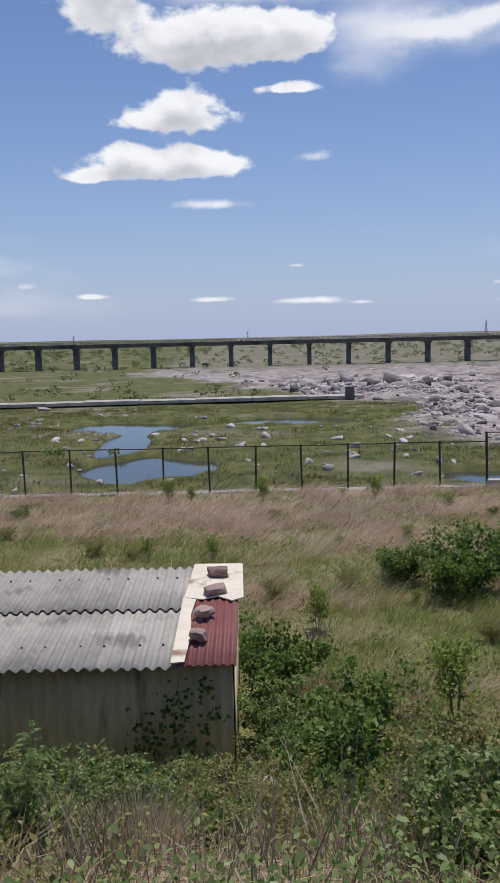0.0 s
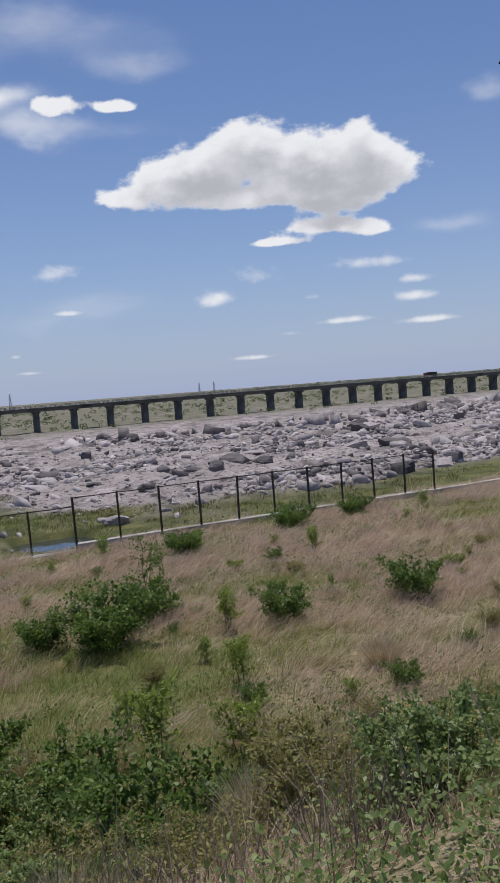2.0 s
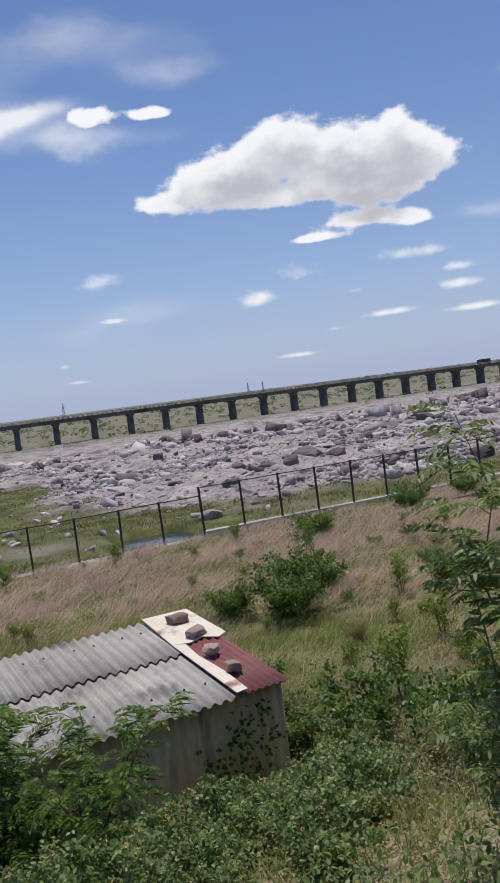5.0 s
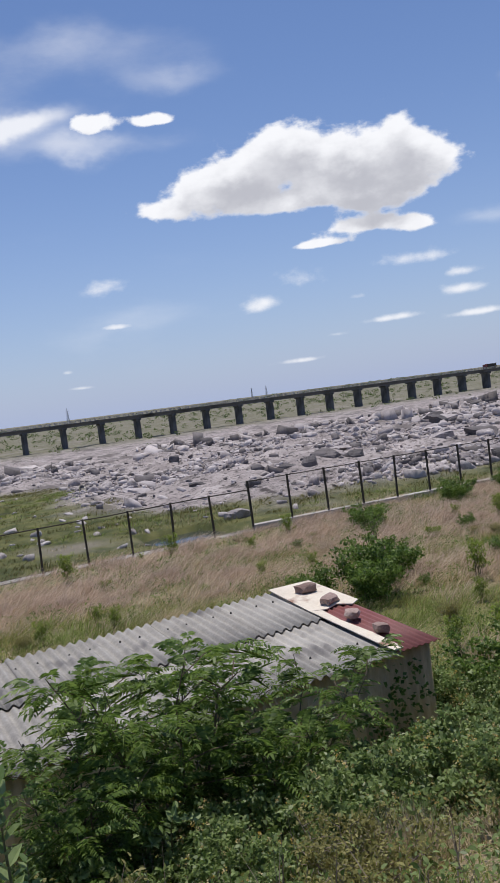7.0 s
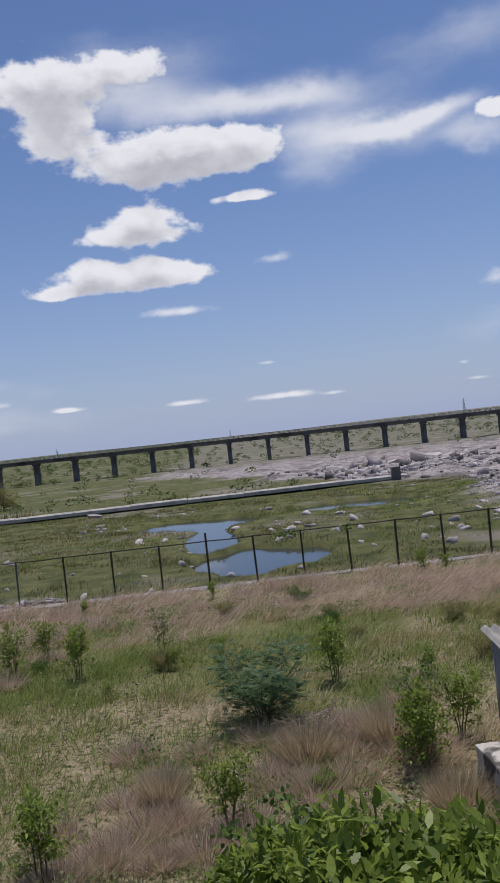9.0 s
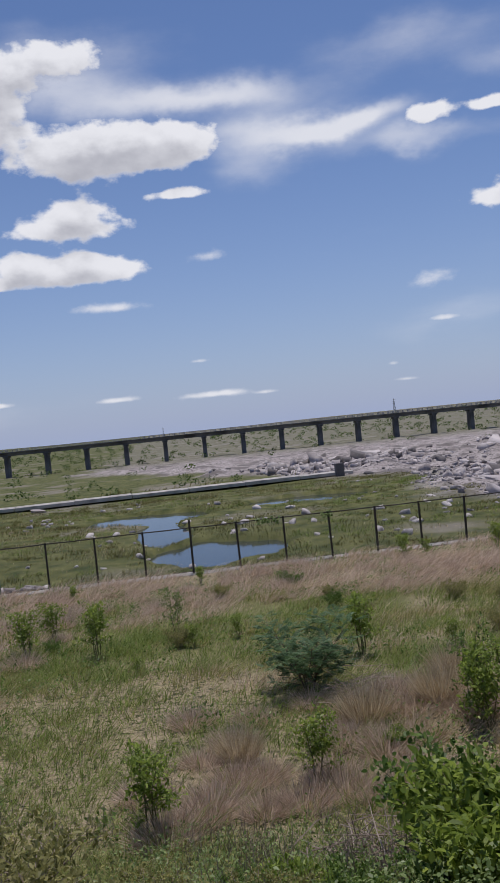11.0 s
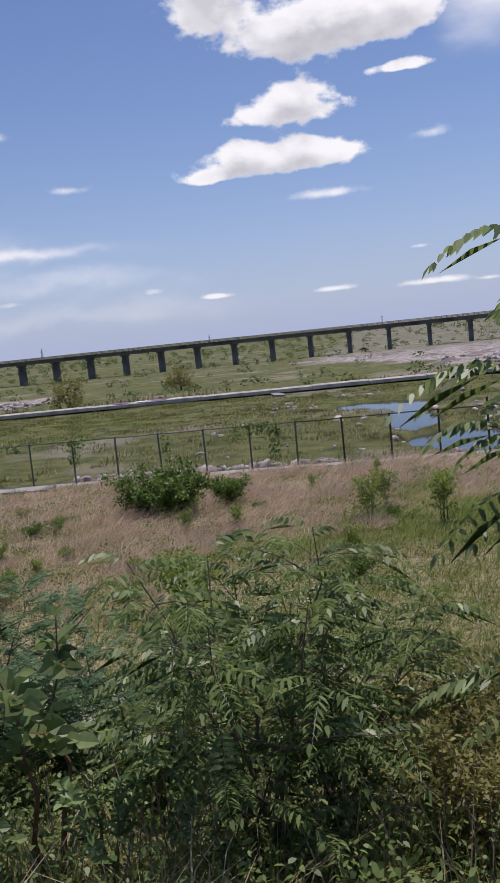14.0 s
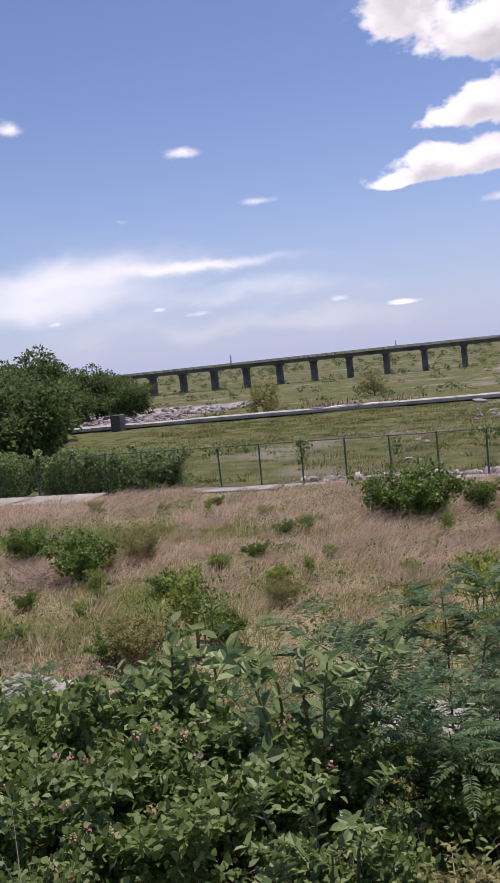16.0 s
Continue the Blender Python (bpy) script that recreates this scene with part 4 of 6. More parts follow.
def plant(name, seed, h, stems, spread, branches, mode, leaf_mat, stem_mat, r0=0.02, ll=0.08, lw=0.03, pairs=8, fl=0.35, droop=0.35,
          per=6, lift=0.25, bare=0.25, flower=None, flowers=0, label="", category="bush", flop=0.5, reach=1.0):
    """A bush or small tree with its own stems, twigs and leaves; stands at the origin."""
    rng = np.random.default_rng(seed)
    top = new(name)
    tagged(top, label, category)
    wood, bag, petals = bmesh.new(), Leaves(6), Leaves()
    tips = []
    for k in range(stems):
        a = 2 * math.pi * (k + rng.random() * 0.8) / stems
        lean = spread * (0.35 + 0.65 * rng.random()) if stems > 1 else spread * 0.2
        hh = h * (0.7 + 0.35 * rng.random()) if stems > 1 else h
        pts = []
        for j in range(6):
            s = j / 5
            off = lean * (s ** 1.3)
            pts.append(np.array((math.cos(a) * (off + 0.03), math.sin(a) * (off + 0.03), hh * (s - 0.12 * flop * s * s) - (0.15 if j == 0 else 0))) + rng.normal(0, 0.02 * h, 3) * (j > 0))
        tube(wood, pts, [r0 * (1 - 0.8 * j / 5) for j in range(6)], 5)
        lines = [(pts, 0.55)]
        for b in range(branches):
            s = bare + (0.97 - bare) * (b + rng.random()) / branches
            i = min(int(s * 5), 4)
            p = pts[i] + (pts[i + 1] - pts[i]) * (s * 5 - i)
            ab = a + rng.uniform(-1.9, 1.9) + (b % 2) * 2.2
            bl = (0.3 + 0.35 * rng.random()) * h * (1.15 - 0.7 * s) * (0.5 + spread / max(h, 0.1) * 0.6) * reach
            d = unit((math.cos(ab), math.sin(ab), lift + 0.5 * rng.random()))
            q = [p, p + d * bl * 0.5 + rng.normal(0, 0.03, 3) * bl, p + d * bl + np.array((0, 0, -0.12 * bl))]
            tube(wood, q, [r0 * 0.5 * (1.1 - s) + 0.003, r0 * 0.25, 0.002], 4)
            lines.append((q, 0.15))
        for line, start in lines:
            seg = len(line) - 1
            for s in np.linspace(start, 1.0, per):
                i = min(int(s * seg), seg - 1)
                p = line[i] + (line[i + 1] - line[i]) * (s * seg - i)
                along = unit(line[i + 1] - line[i])
                if mode in ("pinnate", "feather"):
                    az = rng.uniform(0, 6.28)
                    w = unit(along * 0.55 + np.array((math.cos(az), math.sin(az), 0.25 + 0.35 * rng.random())))
                    frond(bag, p, w, fl * (0.7 + 0.5 * rng.random()), pairs, ll, lw, droop, rng, 0.3 if mode == "pinnate" else 0.1)
                elif mode == "big":
                    az = rng.uniform(0, 3.14)
                    for sg in (0, math.pi):
                        w = along * 0.75 + np.array((math.cos(az + sg), math.sin(az + sg), 0.1))
                        z = ll * (0.75 + 0.4 * rng.random())
                        bag.add_oval(p, w, along * 0.8 + np.array((0, -0.2, 0.6)) - w * 0.2, z, z * lw / ll)
                else:
                    n = 5
                    w = along * 0.3 + rng.normal(0, 0.75, (n, 3)) + np.array((0, 0, 0.25))
                    bag.add(p + rng.normal(0, ll * 0.6, (n, 3)), w, rng.normal(0, 0.5, (n, 3)) + np.array((0, -0.25, 1)), ll * (0.7 + 0.6 * rng.random(n)), lw * (0.7 + 0.6 * rng.random(n)))
            tips.append(line[-1])
    part("stem", wood, stem_mat, top)
    bag.mesh("crown", leaf_mat, top)
    if flower is not None:
        for k in range(flowers):
            c = tips[int(rng.integers(len(tips)))] + rng.normal(0, 0.06, 3) + np.array((0, 0, 0.03))
            n = 9
            petals.add(c + rng.normal(0, 0.014, (n, 3)), rng.normal(0, 1, (n, 3)) + np.array((0, -0.5, 0.8)), rng.normal(0, 1, (n, 3)), 0.026, 0.022)
        tagged(petals.mesh("blossom", flower, top), kind="stuff")
    return top


def big_tree(name, seed, h, crown_r, leaves, leaf, mat, label, trunk_h=0.35, low=0.42):
    rng = np.random.default_rng(seed)
    top = tagged(new(name), label, "tree")
    wood, bag = bmesh.new(), Leaves()
    trunk = [np.array((rng.normal(0, 0.05) * j, rng.normal(0, 0.05) * j, h * 0.62 * j / 4 - (0.3 if j == 0 else 0))) for j in range(5)]
    tube(wood, trunk, [0.035 * h * (1 - 0.18 * j) for j in range(5)], 8)
    ends = []
    for k in range(16):
        s = trunk_h + (1 - trunk_h) * rng.random()
        i = min(int(s * 4), 3)
        p = trunk[i] + (trunk[i + 1] - trunk[i]) * (s * 4 - i)
        a, r = 2 * math.pi * k / 16 + rng.uniform(-0.3, 0.3), crown_r * (0.45 + 0.5 * rng.random())
        e = np.array((math.cos(a) * r, math.sin(a) * r, h * (low + (0.92 - low) * rng.random() - 0.22 * (r / crown_r) ** 2)))
        m = (p + e) / 2 + np.array((0, 0, 0.05 * h))
        tube(wood, [p, m, e], [0.012 * h, 0.007 * h, 0.003 * h], 5)
        ends += [e, (m + e) / 2]
    ends.append(np.array((0, 0, h * 0.9)))
    per = leaves // len(ends)
    for e in ends:
        cr = crown_r * (0.24 + 0.16 * rng.random())
        d = rng.normal(0, 1, (per, 3))
        d /= np.linalg.norm(d, axis=1, keepdims=True)
        c = e + d * cr * (0.55 + 0.45 * rng.random((per, 1))) * np.array((1, 1, 0.75))
        bag.add(c, d + rng.normal(0, 0.6, (per, 3)), rng.normal(0, 0.6, (per, 3)) + np.array((0, 0, 1)), leaf * (0.6 + 0.8 * rng.random(per)), leaf * 0.6)
    part("trunk", wood, M_BARK, top)
    bag.mesh("crown", mat, top)
    return top


def put(src, spots, group=""):
    """Copies of one plant on the ground: x, y, size, turn. The first spot takes the plant itself."""
    for k, (x, y, s, turn) in enumerate(spots):
        z = float(height(x, y))
        ob = src if k == 0 else copy_thing(src, Matrix.Identity(4))
        ob.matrix_basis = pose(x, y, z, 0, 0, turn) @ Matrix.Diagonal((s, s, s, 1))
        if group:
            tagged(ob, group=group)


def grass(name, x, y, hgt, wid, lean, mat, label, seed, bend=0.5, z=None):
    """Blades of grass, one per place, each bent and tapered."""
    rng = np.random.default_rng(seed)
    n = len(x)
    z = height(x, y) - 0.02 if z is None else z
    a = rng.uniform(0, 2 * math.pi, n)
    sx, sy = np.cos(a) * wid / 2, np.sin(a) * wid / 2
    lx = lean[0] * hgt + rng.normal(0, 0.42, n) * hgt
    ly = lean[1] * hgt + rng.normal(0, 0.42, n) * hgt
    V = np.empty((n, 5, 3))
    V[:, 0] = np.stack([x - sx, y - sy, z], 1)
    V[:, 1] = np.stack([x + sx, y + sy, z], 1)
    mx, my, mz = x + lx * 0.35, y + ly * 0.35, z + hgt * 0.6
    V[:, 2] = np.stack([mx + sx * 0.7, my + sy * 0.7, mz], 1)
    V[:, 3] = np.stack([mx - sx * 0.7, my - sy * 0.7, mz], 1)
    V[:, 4] = np.stack([x + lx, y + ly, z + hgt * (1 - bend * 0.25)], 1)
    i = (np.arange(n) * 5)[:, None]
    Fc = np.concatenate([i + np.array([[0, 1, 2]]), i + np.array([[0, 2, 3]]), i + np.array([[3, 2, 4]])])
    return tagged(raw_part(name, V.reshape(-1, 3), Fc, mat), label, "grass", kind="stuff")

# ---- grass of the field, the bank and the river ----
def dryness(x, y):
    """How much of the grass at a place is dry."""
    n = 0.6 * fbm(x / 6.0, y / 3.2, 101) + 0.4 * fbm(x / 2.1, y / 1.3, 103)
    d = 0.40 + (n - 0.5) * 3.2
    d = d + 0.36 * step(21, 26, y + 4 * (n - 0.5))                      # the pale band along the fence
    d = d + 0.36 * step(-14, -20, x) * step(11, 15, y)
    d = d - 0.3 * step(11, 8, y)                                        # the bank is greener
    d = d - 0.35 * np.exp(-((x - 2.5) ** 2 / 40 + (y - 17) ** 2 / 20))
    d = d + 0.35 * np.exp(-((x - 14) ** 2 / 60 + (y - 20) ** 2 / 40))
    return np.clip(d, 0.03, 0.97)


def shed_free(x, y):
    return ~((x > -6.72) & (x < -0.15) & (y > 8.1) & (y < 12.75) & ((x > -6.1) | (x < -6.27)) & ((y > 9.6) | (x < -6.27)))


def tussocks(n, x0, x1, y0, y1, seed, blades, radius, hgt, wide, kinds, wind):
    """Clumps of grass; each clump is of one kind, its blades lean outwards and with the wind. kinds: name, material, label, height factor."""
    r = np.random.default_rng(seed)
    cx, cy = r.uniform(x0, x1, n), r.uniform(y0, y1, n)
    slabs = ((np.abs(cx + 18.2) < 1.0) & (np.abs(cy - 9.1) < 0.9)) | ((np.abs(cx + 23.0) < 1.0) & (np.abs(cy - 8.9) < 0.7))
    slabs |= ((cx < -35.2) & (cy > 30.3)) | ((cx < -27.6) & (cx > -31.6) & (cy > 31.5))
    keep = shed_free(cx, cy) & ~slabs & (r.random(n) < np.clip((fbm(cx / 1.6, cy / 1.6, seed) - 0.22) * 3.4, 0.2, 1))
    cx, cy = cx[keep], cy[keep]
    d = dryness(cx, cy) + r.normal(0, 0.16, len(cx))
    kind = np.digitize(d, (0.30, 0.5, 0.68))              # lush green, yellowish, straw, pink
    size = 0.55 + 0.75 * r.random(len(cx)) * (0.5 + fbm(cx / 3, cy / 3, seed + 3))
    for k, (name, mat, lab, hf) in enumerate(kinds):
        m = np.flatnonzero(kind == k)
        if len(m) == 0:
            continue
        i = np.repeat(m, blades)
        a, q = r.uniform(0, 6.28, len(i)), np.sqrt(r.random(len(i)))
        rad = radius * size[i] * q
        x, y = cx[i] + np.cos(a) * rad, cy[i] + np.sin(a) * rad
        ok = shed_free(x, y)
        i, a, q, x, y = i[ok], a[ok], q[ok], x[ok], y[ok]
        h = hgt * hf * size[i] * (0.5 + 0.6 * r.random(len(i)))
        w = (wide + 0.0003 * np.clip(y - 8, 0, 25)) * (0.7 + 0.6 * r.random(len(i)))
        g = wind * (0.6 + 0.8 * fbm(x / 6, y / 6, 71)) * (0.5 if k < 2 else 1.0)
        grass(name, x, y, h, w, (np.cos(a) * q * 1.1 + g, np.sin(a) * q * 1.1 + g * (fbm(x / 2.5, y / 2.5, 83) - 0.75) * 1.6), mat, lab, seed * 10 + k)


def sow_field():
    kinds = (("green_grass", M_GREEN, "lush green grass between the dry clumps", 0.8), ("yellowish_grass", M_OLDGREEN, "yellowish green grass", 0.85),
             ("straw_grass", M_STRAW, "straw-coloured grass clumps", 1.0), ("pink_grass", M_DRY, "pinkish seeding grass leaning in the wind", 1.1))
    tussocks(7500, -46, 38, 8.8, 21.0, 11, 38, 0.38, 0.38, 0.009, kinds, 0.95)
    tussocks(5600, -52, 44, 20.5, 32.7, 14, 34, 0.44, 0.42, 0.011, kinds, 1.15)
    tussocks(16000, -50, 42, 8.8, 30.0, 13, 14, 0.5, 0.17, 0.013, kinds, 0.5)
    tussocks(5600, -28, 15, 1.7, 9.2, 12, 32, 0.3, 0.25, 0.009, kinds, 0.2)
    # river banks, outside rock and water
    for n, x0, x1, y0, y1, hgt, wid, seed in ((170000, -75, 60, 38, 121, 0.26, 0.045, 21), (130000, -150, 60, 127, 330, 1.0, 0.12, 22)):
        r = np.random.default_rng(seed)
        x, y = r.uniform(x0, x1, n), r.uniform(y0, y1, n)
        z = height(x, y)
        tuft = fbm(x / 3.5, y / 2.5, 7)
        keep = (z > WATER_Z + 0.12) & (r.random(n) < (1 - rockiness(x, y)) * np.clip((tuft - 0.36) * 4, 0.04, 1))
        x, y, z, tuft = x[keep], y[keep], z[keep], tuft[keep]
        sel = r.random(len(x)) < np.clip(0.16 + (fbm(x / 14, y / 9, 3) - 0.5) * 1.4, 0.03, 0.6)
        for name, m, mat, lab in (("river_grass", ~sel, M_REED, "olive tufts of grass on the wet river bed"), ("river_dry_grass", sel, M_STRAW, "pale dry grass on the river bed")):
            xs, ys = x[m], y[m]
            grass(name, xs, ys, hgt * (0.35 + 0.8 * r.random(len(xs))) * (0.3 + 1.4 * tuft[m] ** 1.5 + 0.9 * (fbm(xs / 5, ys / 4, 29) > 0.62)), wid * (0.7 + 0.6 * r.random(len(xs))), (0.15, 0), mat, lab, seed + (1 if m is sel else 0), z=z[m] - 0.03)


sow_field()


def river_clumps():
    """Rushes and tall grass in dense clumps round the ponds."""
    r = np.random.default_rng(44)
    n = 3600
    cx, cy = r.uniform(-70, 36, n), r.uniform(40, 119, n)
    z = height(cx, cy)
    near = np.clip((fbm(cx / 7, cy / 5, 15) - 0.42) * 5, 0.05, 1)
    keep = (z > WATER_Z + 0.05) & (r.random(n) < near * (1 - rockiness(cx, cy)))
    cx, cy = cx[keep], cy[keep]
    kind = fbm(cx / 10, cy / 8, 16) + r.normal(0, 0.08, len(cx))
    for name, m, mat, lab in (("rush_clumps", kind < 0.5, M_REED, "dense olive clumps of rushes by the ponds"), ("green_clumps", kind >= 0.5, M_GREEN, "fresh green clumps of tall grass by the ponds")):
        i = np.repeat(np.flatnonzero(m), 30)
        size = 0.5 + 0.8 * ((i * 0.6180339) % 1.0)
        a, q = r.uniform(0, 6.28, len(i)), np.sqrt(r.random(len(i)))
        x, y = cx[i] + np.cos(a) * q * 0.9 * size, cy[i] + np.sin(a) * q * 0.6 * size
        grass(name, x, y, size * 0.46 * (1.1 - 0.6 * q) * (0.6 + 0.6 * r.random(len(i))), 0.05 * (0.7 + 0.6 * r.random(len(i))), (np.cos(a) * q * 1.1 + 0.2, np.sin(a) * q * 1.1), mat, lab, 45)


river_clumps()


def herb_carpet():
    """Low leafy herbs that cover the bank and the nearer field, too many to count."""
    r = np.random.default_rng(66)
    for name, n, x0, x1, y0, y1, leaf, hgt, lo, hi, mat, lab, seed in (
            ("low_herbs", 6500, -27, 9, 1.75, 9.6, 0.034, 0.3, 0.5, 2.0, M_LEAF_LANT, "low green leafy herbs covering the bank", 1),
            ("low_herbs", 4200, -27, 9, 1.75, 9.6, 0.03, 0.36, 0.0, 0.52, M_LEAF_OLIVE, "low olive herbs covering the bank", 1),
            ("dry_herbs", 2600, -27, 9, 1.9, 10.5, 0.06, 0.5, 0.0, 0.46, M_DEADWOOD, "dry grey-brown herb stalks on the bank", 2),
            ("field_herbs", 7000, -34, 26, 9.5, 31.5, 0.06, 0.3, 0.5, 2.0, M_LEAF_MID, "patches of low green herbs in the field", 3)):
        cx, cy = r.uniform(x0, x1, n), r.uniform(y0, y1, n)
        f = fbm(cx / 2.2, cy / 2.2, 90 + seed)
        keep = (f > lo) & (f < hi) & shed_free(cx, cy) & ~((np.abs(cx + 18.2) < 1.0) & (np.abs(cy - 9.1) < 0.9)) & ~((np.abs(cx + 23.0) < 1.0) & (np.abs(cy - 8.9) < 0.7))
        cx, cy = cx[keep], cy[keep]
        z = height(cx, cy)
        per = 26 if leaf < 0.04 else 16
        i = np.repeat(np.arange(len(cx)), per)
        hh = hgt * (0.5 + 0.8 * r.random(len(cx)))[i]
        up = r.random(len(i)) ** 0.7
        b = np.stack([cx[i] + r.normal(0, 0.11, len(i)), cy[i] + r.normal(0, 0.11, len(i)), z[i] + hh * up], 1)
        size = leaf * (0.6 + 0.8 * r.random(len(i)))
        bag = Leaves(6 if leaf < 0.04 else 4)
        if "dry" in name:
            d = r.normal(0, 0.3, (len(i), 3)) + np.array((0, 0, 1.0))
            b[:, 2] = z[i] - 0.02
            bag.add(b, d, r.normal(0, 1, (len(i), 3)), hh * (0.5 + 0.7 * up), 0.007, mid=0.4)
        else:
            d = r.normal(0, 0.8, (len(i), 3)) + np.array((0, 0, 0.2))
            bag.add(b, d, r.normal(0, 0.45, (len(i), 3)) + np.array((0, -0.15, 1)), size, size * 0.55)
        tagged(bag.mesh(name, mat, None), lab, "herbs", kind="stuff")


herb_carpet()


def tuft_of_straw(name, seed, h, n, r, mat, label):
    rng = np.random.default_rng(seed)
    bag = Leaves()
    a, q = rng.uniform(0, 6.28, n), rng.random(n) ** 0.6
    b = np.stack([np.cos(a) * q * r * 0.35, np.sin(a) * q * r * 0.35, 0 * a - 0.03], 1)
    d = np.stack([np.cos(a) * q * r / h, np.sin(a) * q * r / h, np.ones(n)], 1) + rng.normal(0, 0.16, (n, 3))
    bag.add(b, d, rng.normal(0, 1, (n, 3)), h * (0.5 + 0.6 * rng.random(n)), 0.009, mid=0.35)
    top = tagged(new(name), label, "grass")
    tagged(bag.mesh("clump", mat, top), kind="stuff")
    return top


STRAW = tuft_of_straw("grass_tuft", 5, 0.85, 1300, 0.65, M_STRAW, "tall spreading tuft of pale dry grass")
put(STRAW, [(4.4, 8.6, 1.0, 0), (2.8, 8.1, 0.8, 40), (6.4, 9.0, 1.0, 80), (-0.7, 4.7, 0.55, 130), (-8.9, 13.0, 0.9, 10), (-7.2, 10.9, 0.8, 200), (-7.6, 13.4, 0.9, 90), (3.9, 10.8, 0.7, 10),
            (-6.9, 14.6, 0.9, 20), (-10.9, 12.0, 0.7, 60), (-4.4, 4.8, 0.5, 33), (0.9, 11.9, 0.7, 44), (8.0, 12.5, 0.8, 70), (4.1, 8.3, 1.15, 15), (1.5, 6.1, 0.8, 120), (2.1, 11.5, 0.7, 20), (5.6, 8.2, 0.9, 200), (1.9, 6.6, 0.7, 50)], "tall straw tufts")
PINK = tuft_of_straw("grass_tuft", 6, 0.5, 700, 0.85, M_DRY, "low leaning tuft of pinkish dry grass")
PR = random.Random(3)
put(PINK, [(PR.uniform(-34, 28), PR.uniform(24, 31.5), PR.uniform(0.7, 1.3), PR.uniform(0, 360)) for k in range(60)] +
    [(PR.uniform(-36, -14), PR.uniform(14, 24), PR.uniform(0.6, 1.1), PR.uniform(0, 360)) for k in range(30)] +
    [(PR.uniform(8, 22), PR.uniform(15, 25), PR.uniform(0.7, 1.2), PR.uniform(0, 360)) for k in range(18)] +
    [(PR.uniform(-12.5, -7.0), PR.uniform(9.2, 14.5), PR.uniform(0.7, 1.0), PR.uniform(0, 360)) for k in range(34)], "pinkish grass tufts")
# ---- bushes and small trees ----
LANTANA = plant("lantana_bush", 31, 1.0, 11, 0.75, 9, "simple", M_LEAF_LANT, M_STEM, 0.012, 0.06, 0.04, per=8, bare=0.1, flower=M_FLOWER_Y, flowers=60,
                label="dense green bush with small yellow flowers", category="bush")
put(LANTANA, [(-2.3, 8.4, 0.48, 0), (-1.2, 8.0, 0.45, 70), (-3.4, 7.6, 0.8, 130), (-4.5, 7.2, 0.85, 200), (-0.6, 8.7, 0.55, 20), (-2.9, 6.1, 0.75, 250), (-1.6, 6.2, 0.7, 300), (1.8, 6.6, 0.6, 100),
              (3.2, 5.6, 0.5, 10), (2.5, 4.6, 0.5, 160), (-5.7, 6.9, 0.85, 60), (0.3, 10.6, 0.85, 100), (-4.0, 5.6, 0.7, 50), (0.6, 9.6, 0.75, 300), (-1.9, 7.2, 0.7, 210), (-2.7, 7.2, 0.7, 10), (-0.9, 6.9, 0.65, 95),
              (-0.9, 5.3, 0.55, 180), (-2.2, 5.2, 0.6, 30), (-0.3, 7.7, 0.6, 140), (-3.6, 6.6, 0.75, 310), (-1.4, 4.5, 0.45, 77), (3.9, 4.8, 0.45, 222), (1.0, 3.6, 0.55, 15), (1.5, 3.9, 0.55, 205), (-2.9, 4.4, 0.5, 10), (-3.7, 4.6, 0.52, 200), (-5.2, 5.6, 0.6, 160), (-4.6, 6.4, 0.7, 20)], "yellow-flowering bushes on the bank")
LANTANA_PINK = plant("lantana_bush", 32, 1.0, 11, 0.75, 9, "simple", M_LEAF_LANT, M_DEADWOOD, 0.012, 0.065, 0.045, per=12, bare=0.08, flower=M_FLOWER_P, flowers=26,
                     label="dense green bush with small pink and cream flowers", category="bush")
put(LANTANA_PINK, [(-18.9, 3.6, 0.8, 0), (-19.6, 4.2, 0.72, 80), (-18.3, 3.3, 0.65, 160), (-20.4, 3.6, 0.65, 240), (-19.2, 5.0, 0.7, 30), (-18.0, 4.5, 0.65, 200), (-20.2, 5.2, 0.6, 120), (-18.6, 2.8, 0.5, 20), (-17.4, 3.1, 0.45, 280),
                   (-21.2, 4.4, 0.6, 70), (-17.2, 4.6, 0.5, 130), (-19.5, 3.2, 0.6, 10), (-20.9, 5.9, 0.6, 99), (-18.8, 4.2, 0.85, 300), (-18.2, 3.9, 0.7, 60), (-19.3, 4.5, 0.85, 111)], "pink-flowering bushes on the bank")
FEATHER = plant("feathery_bush", 41, 2.3, 7, 1.0, 9, "feather", M_LEAF_MID, M_BARK, 0.02, 0.085, 0.026, pairs=13, fl=0.38, droop=0.5, per=6, bare=0.2,
                label="tall bush with drooping feathery leaves before the shed", category="bush")
put(FEATHER, [(-4.7, 7.7, 1.08, 0), (-3.6, 7.6, 0.85, 140), (-5.7, 7.4, 0.8, 220)], "feathery bushes")
MESQUITE = plant("feathery_bush", 42, 1.3, 9, 1.0, 9, "feather", M_LEAF_BLUE, M_BARK, 0.014, 0.055, 0.015, pairs=14, fl=0.3, droop=0.25, per=6, bare=0.1,
                 label="low spreading bluish thorn bush with fine feathery leaves", category="bush")
put(MESQUITE, [(-9.4, 14.9, 1.0, 0), (-17.3, 5.1, 0.95, 50), (-16.6, 5.6, 0.8, 100), (-18.6, 5.8, 0.6, 200), (-21.4, 6.3, 0.55, 20), (-15.9, 6.6, 0.7, 300), (-22.0, 5.2, 0.6, 160)], "bluish thorn bushes")
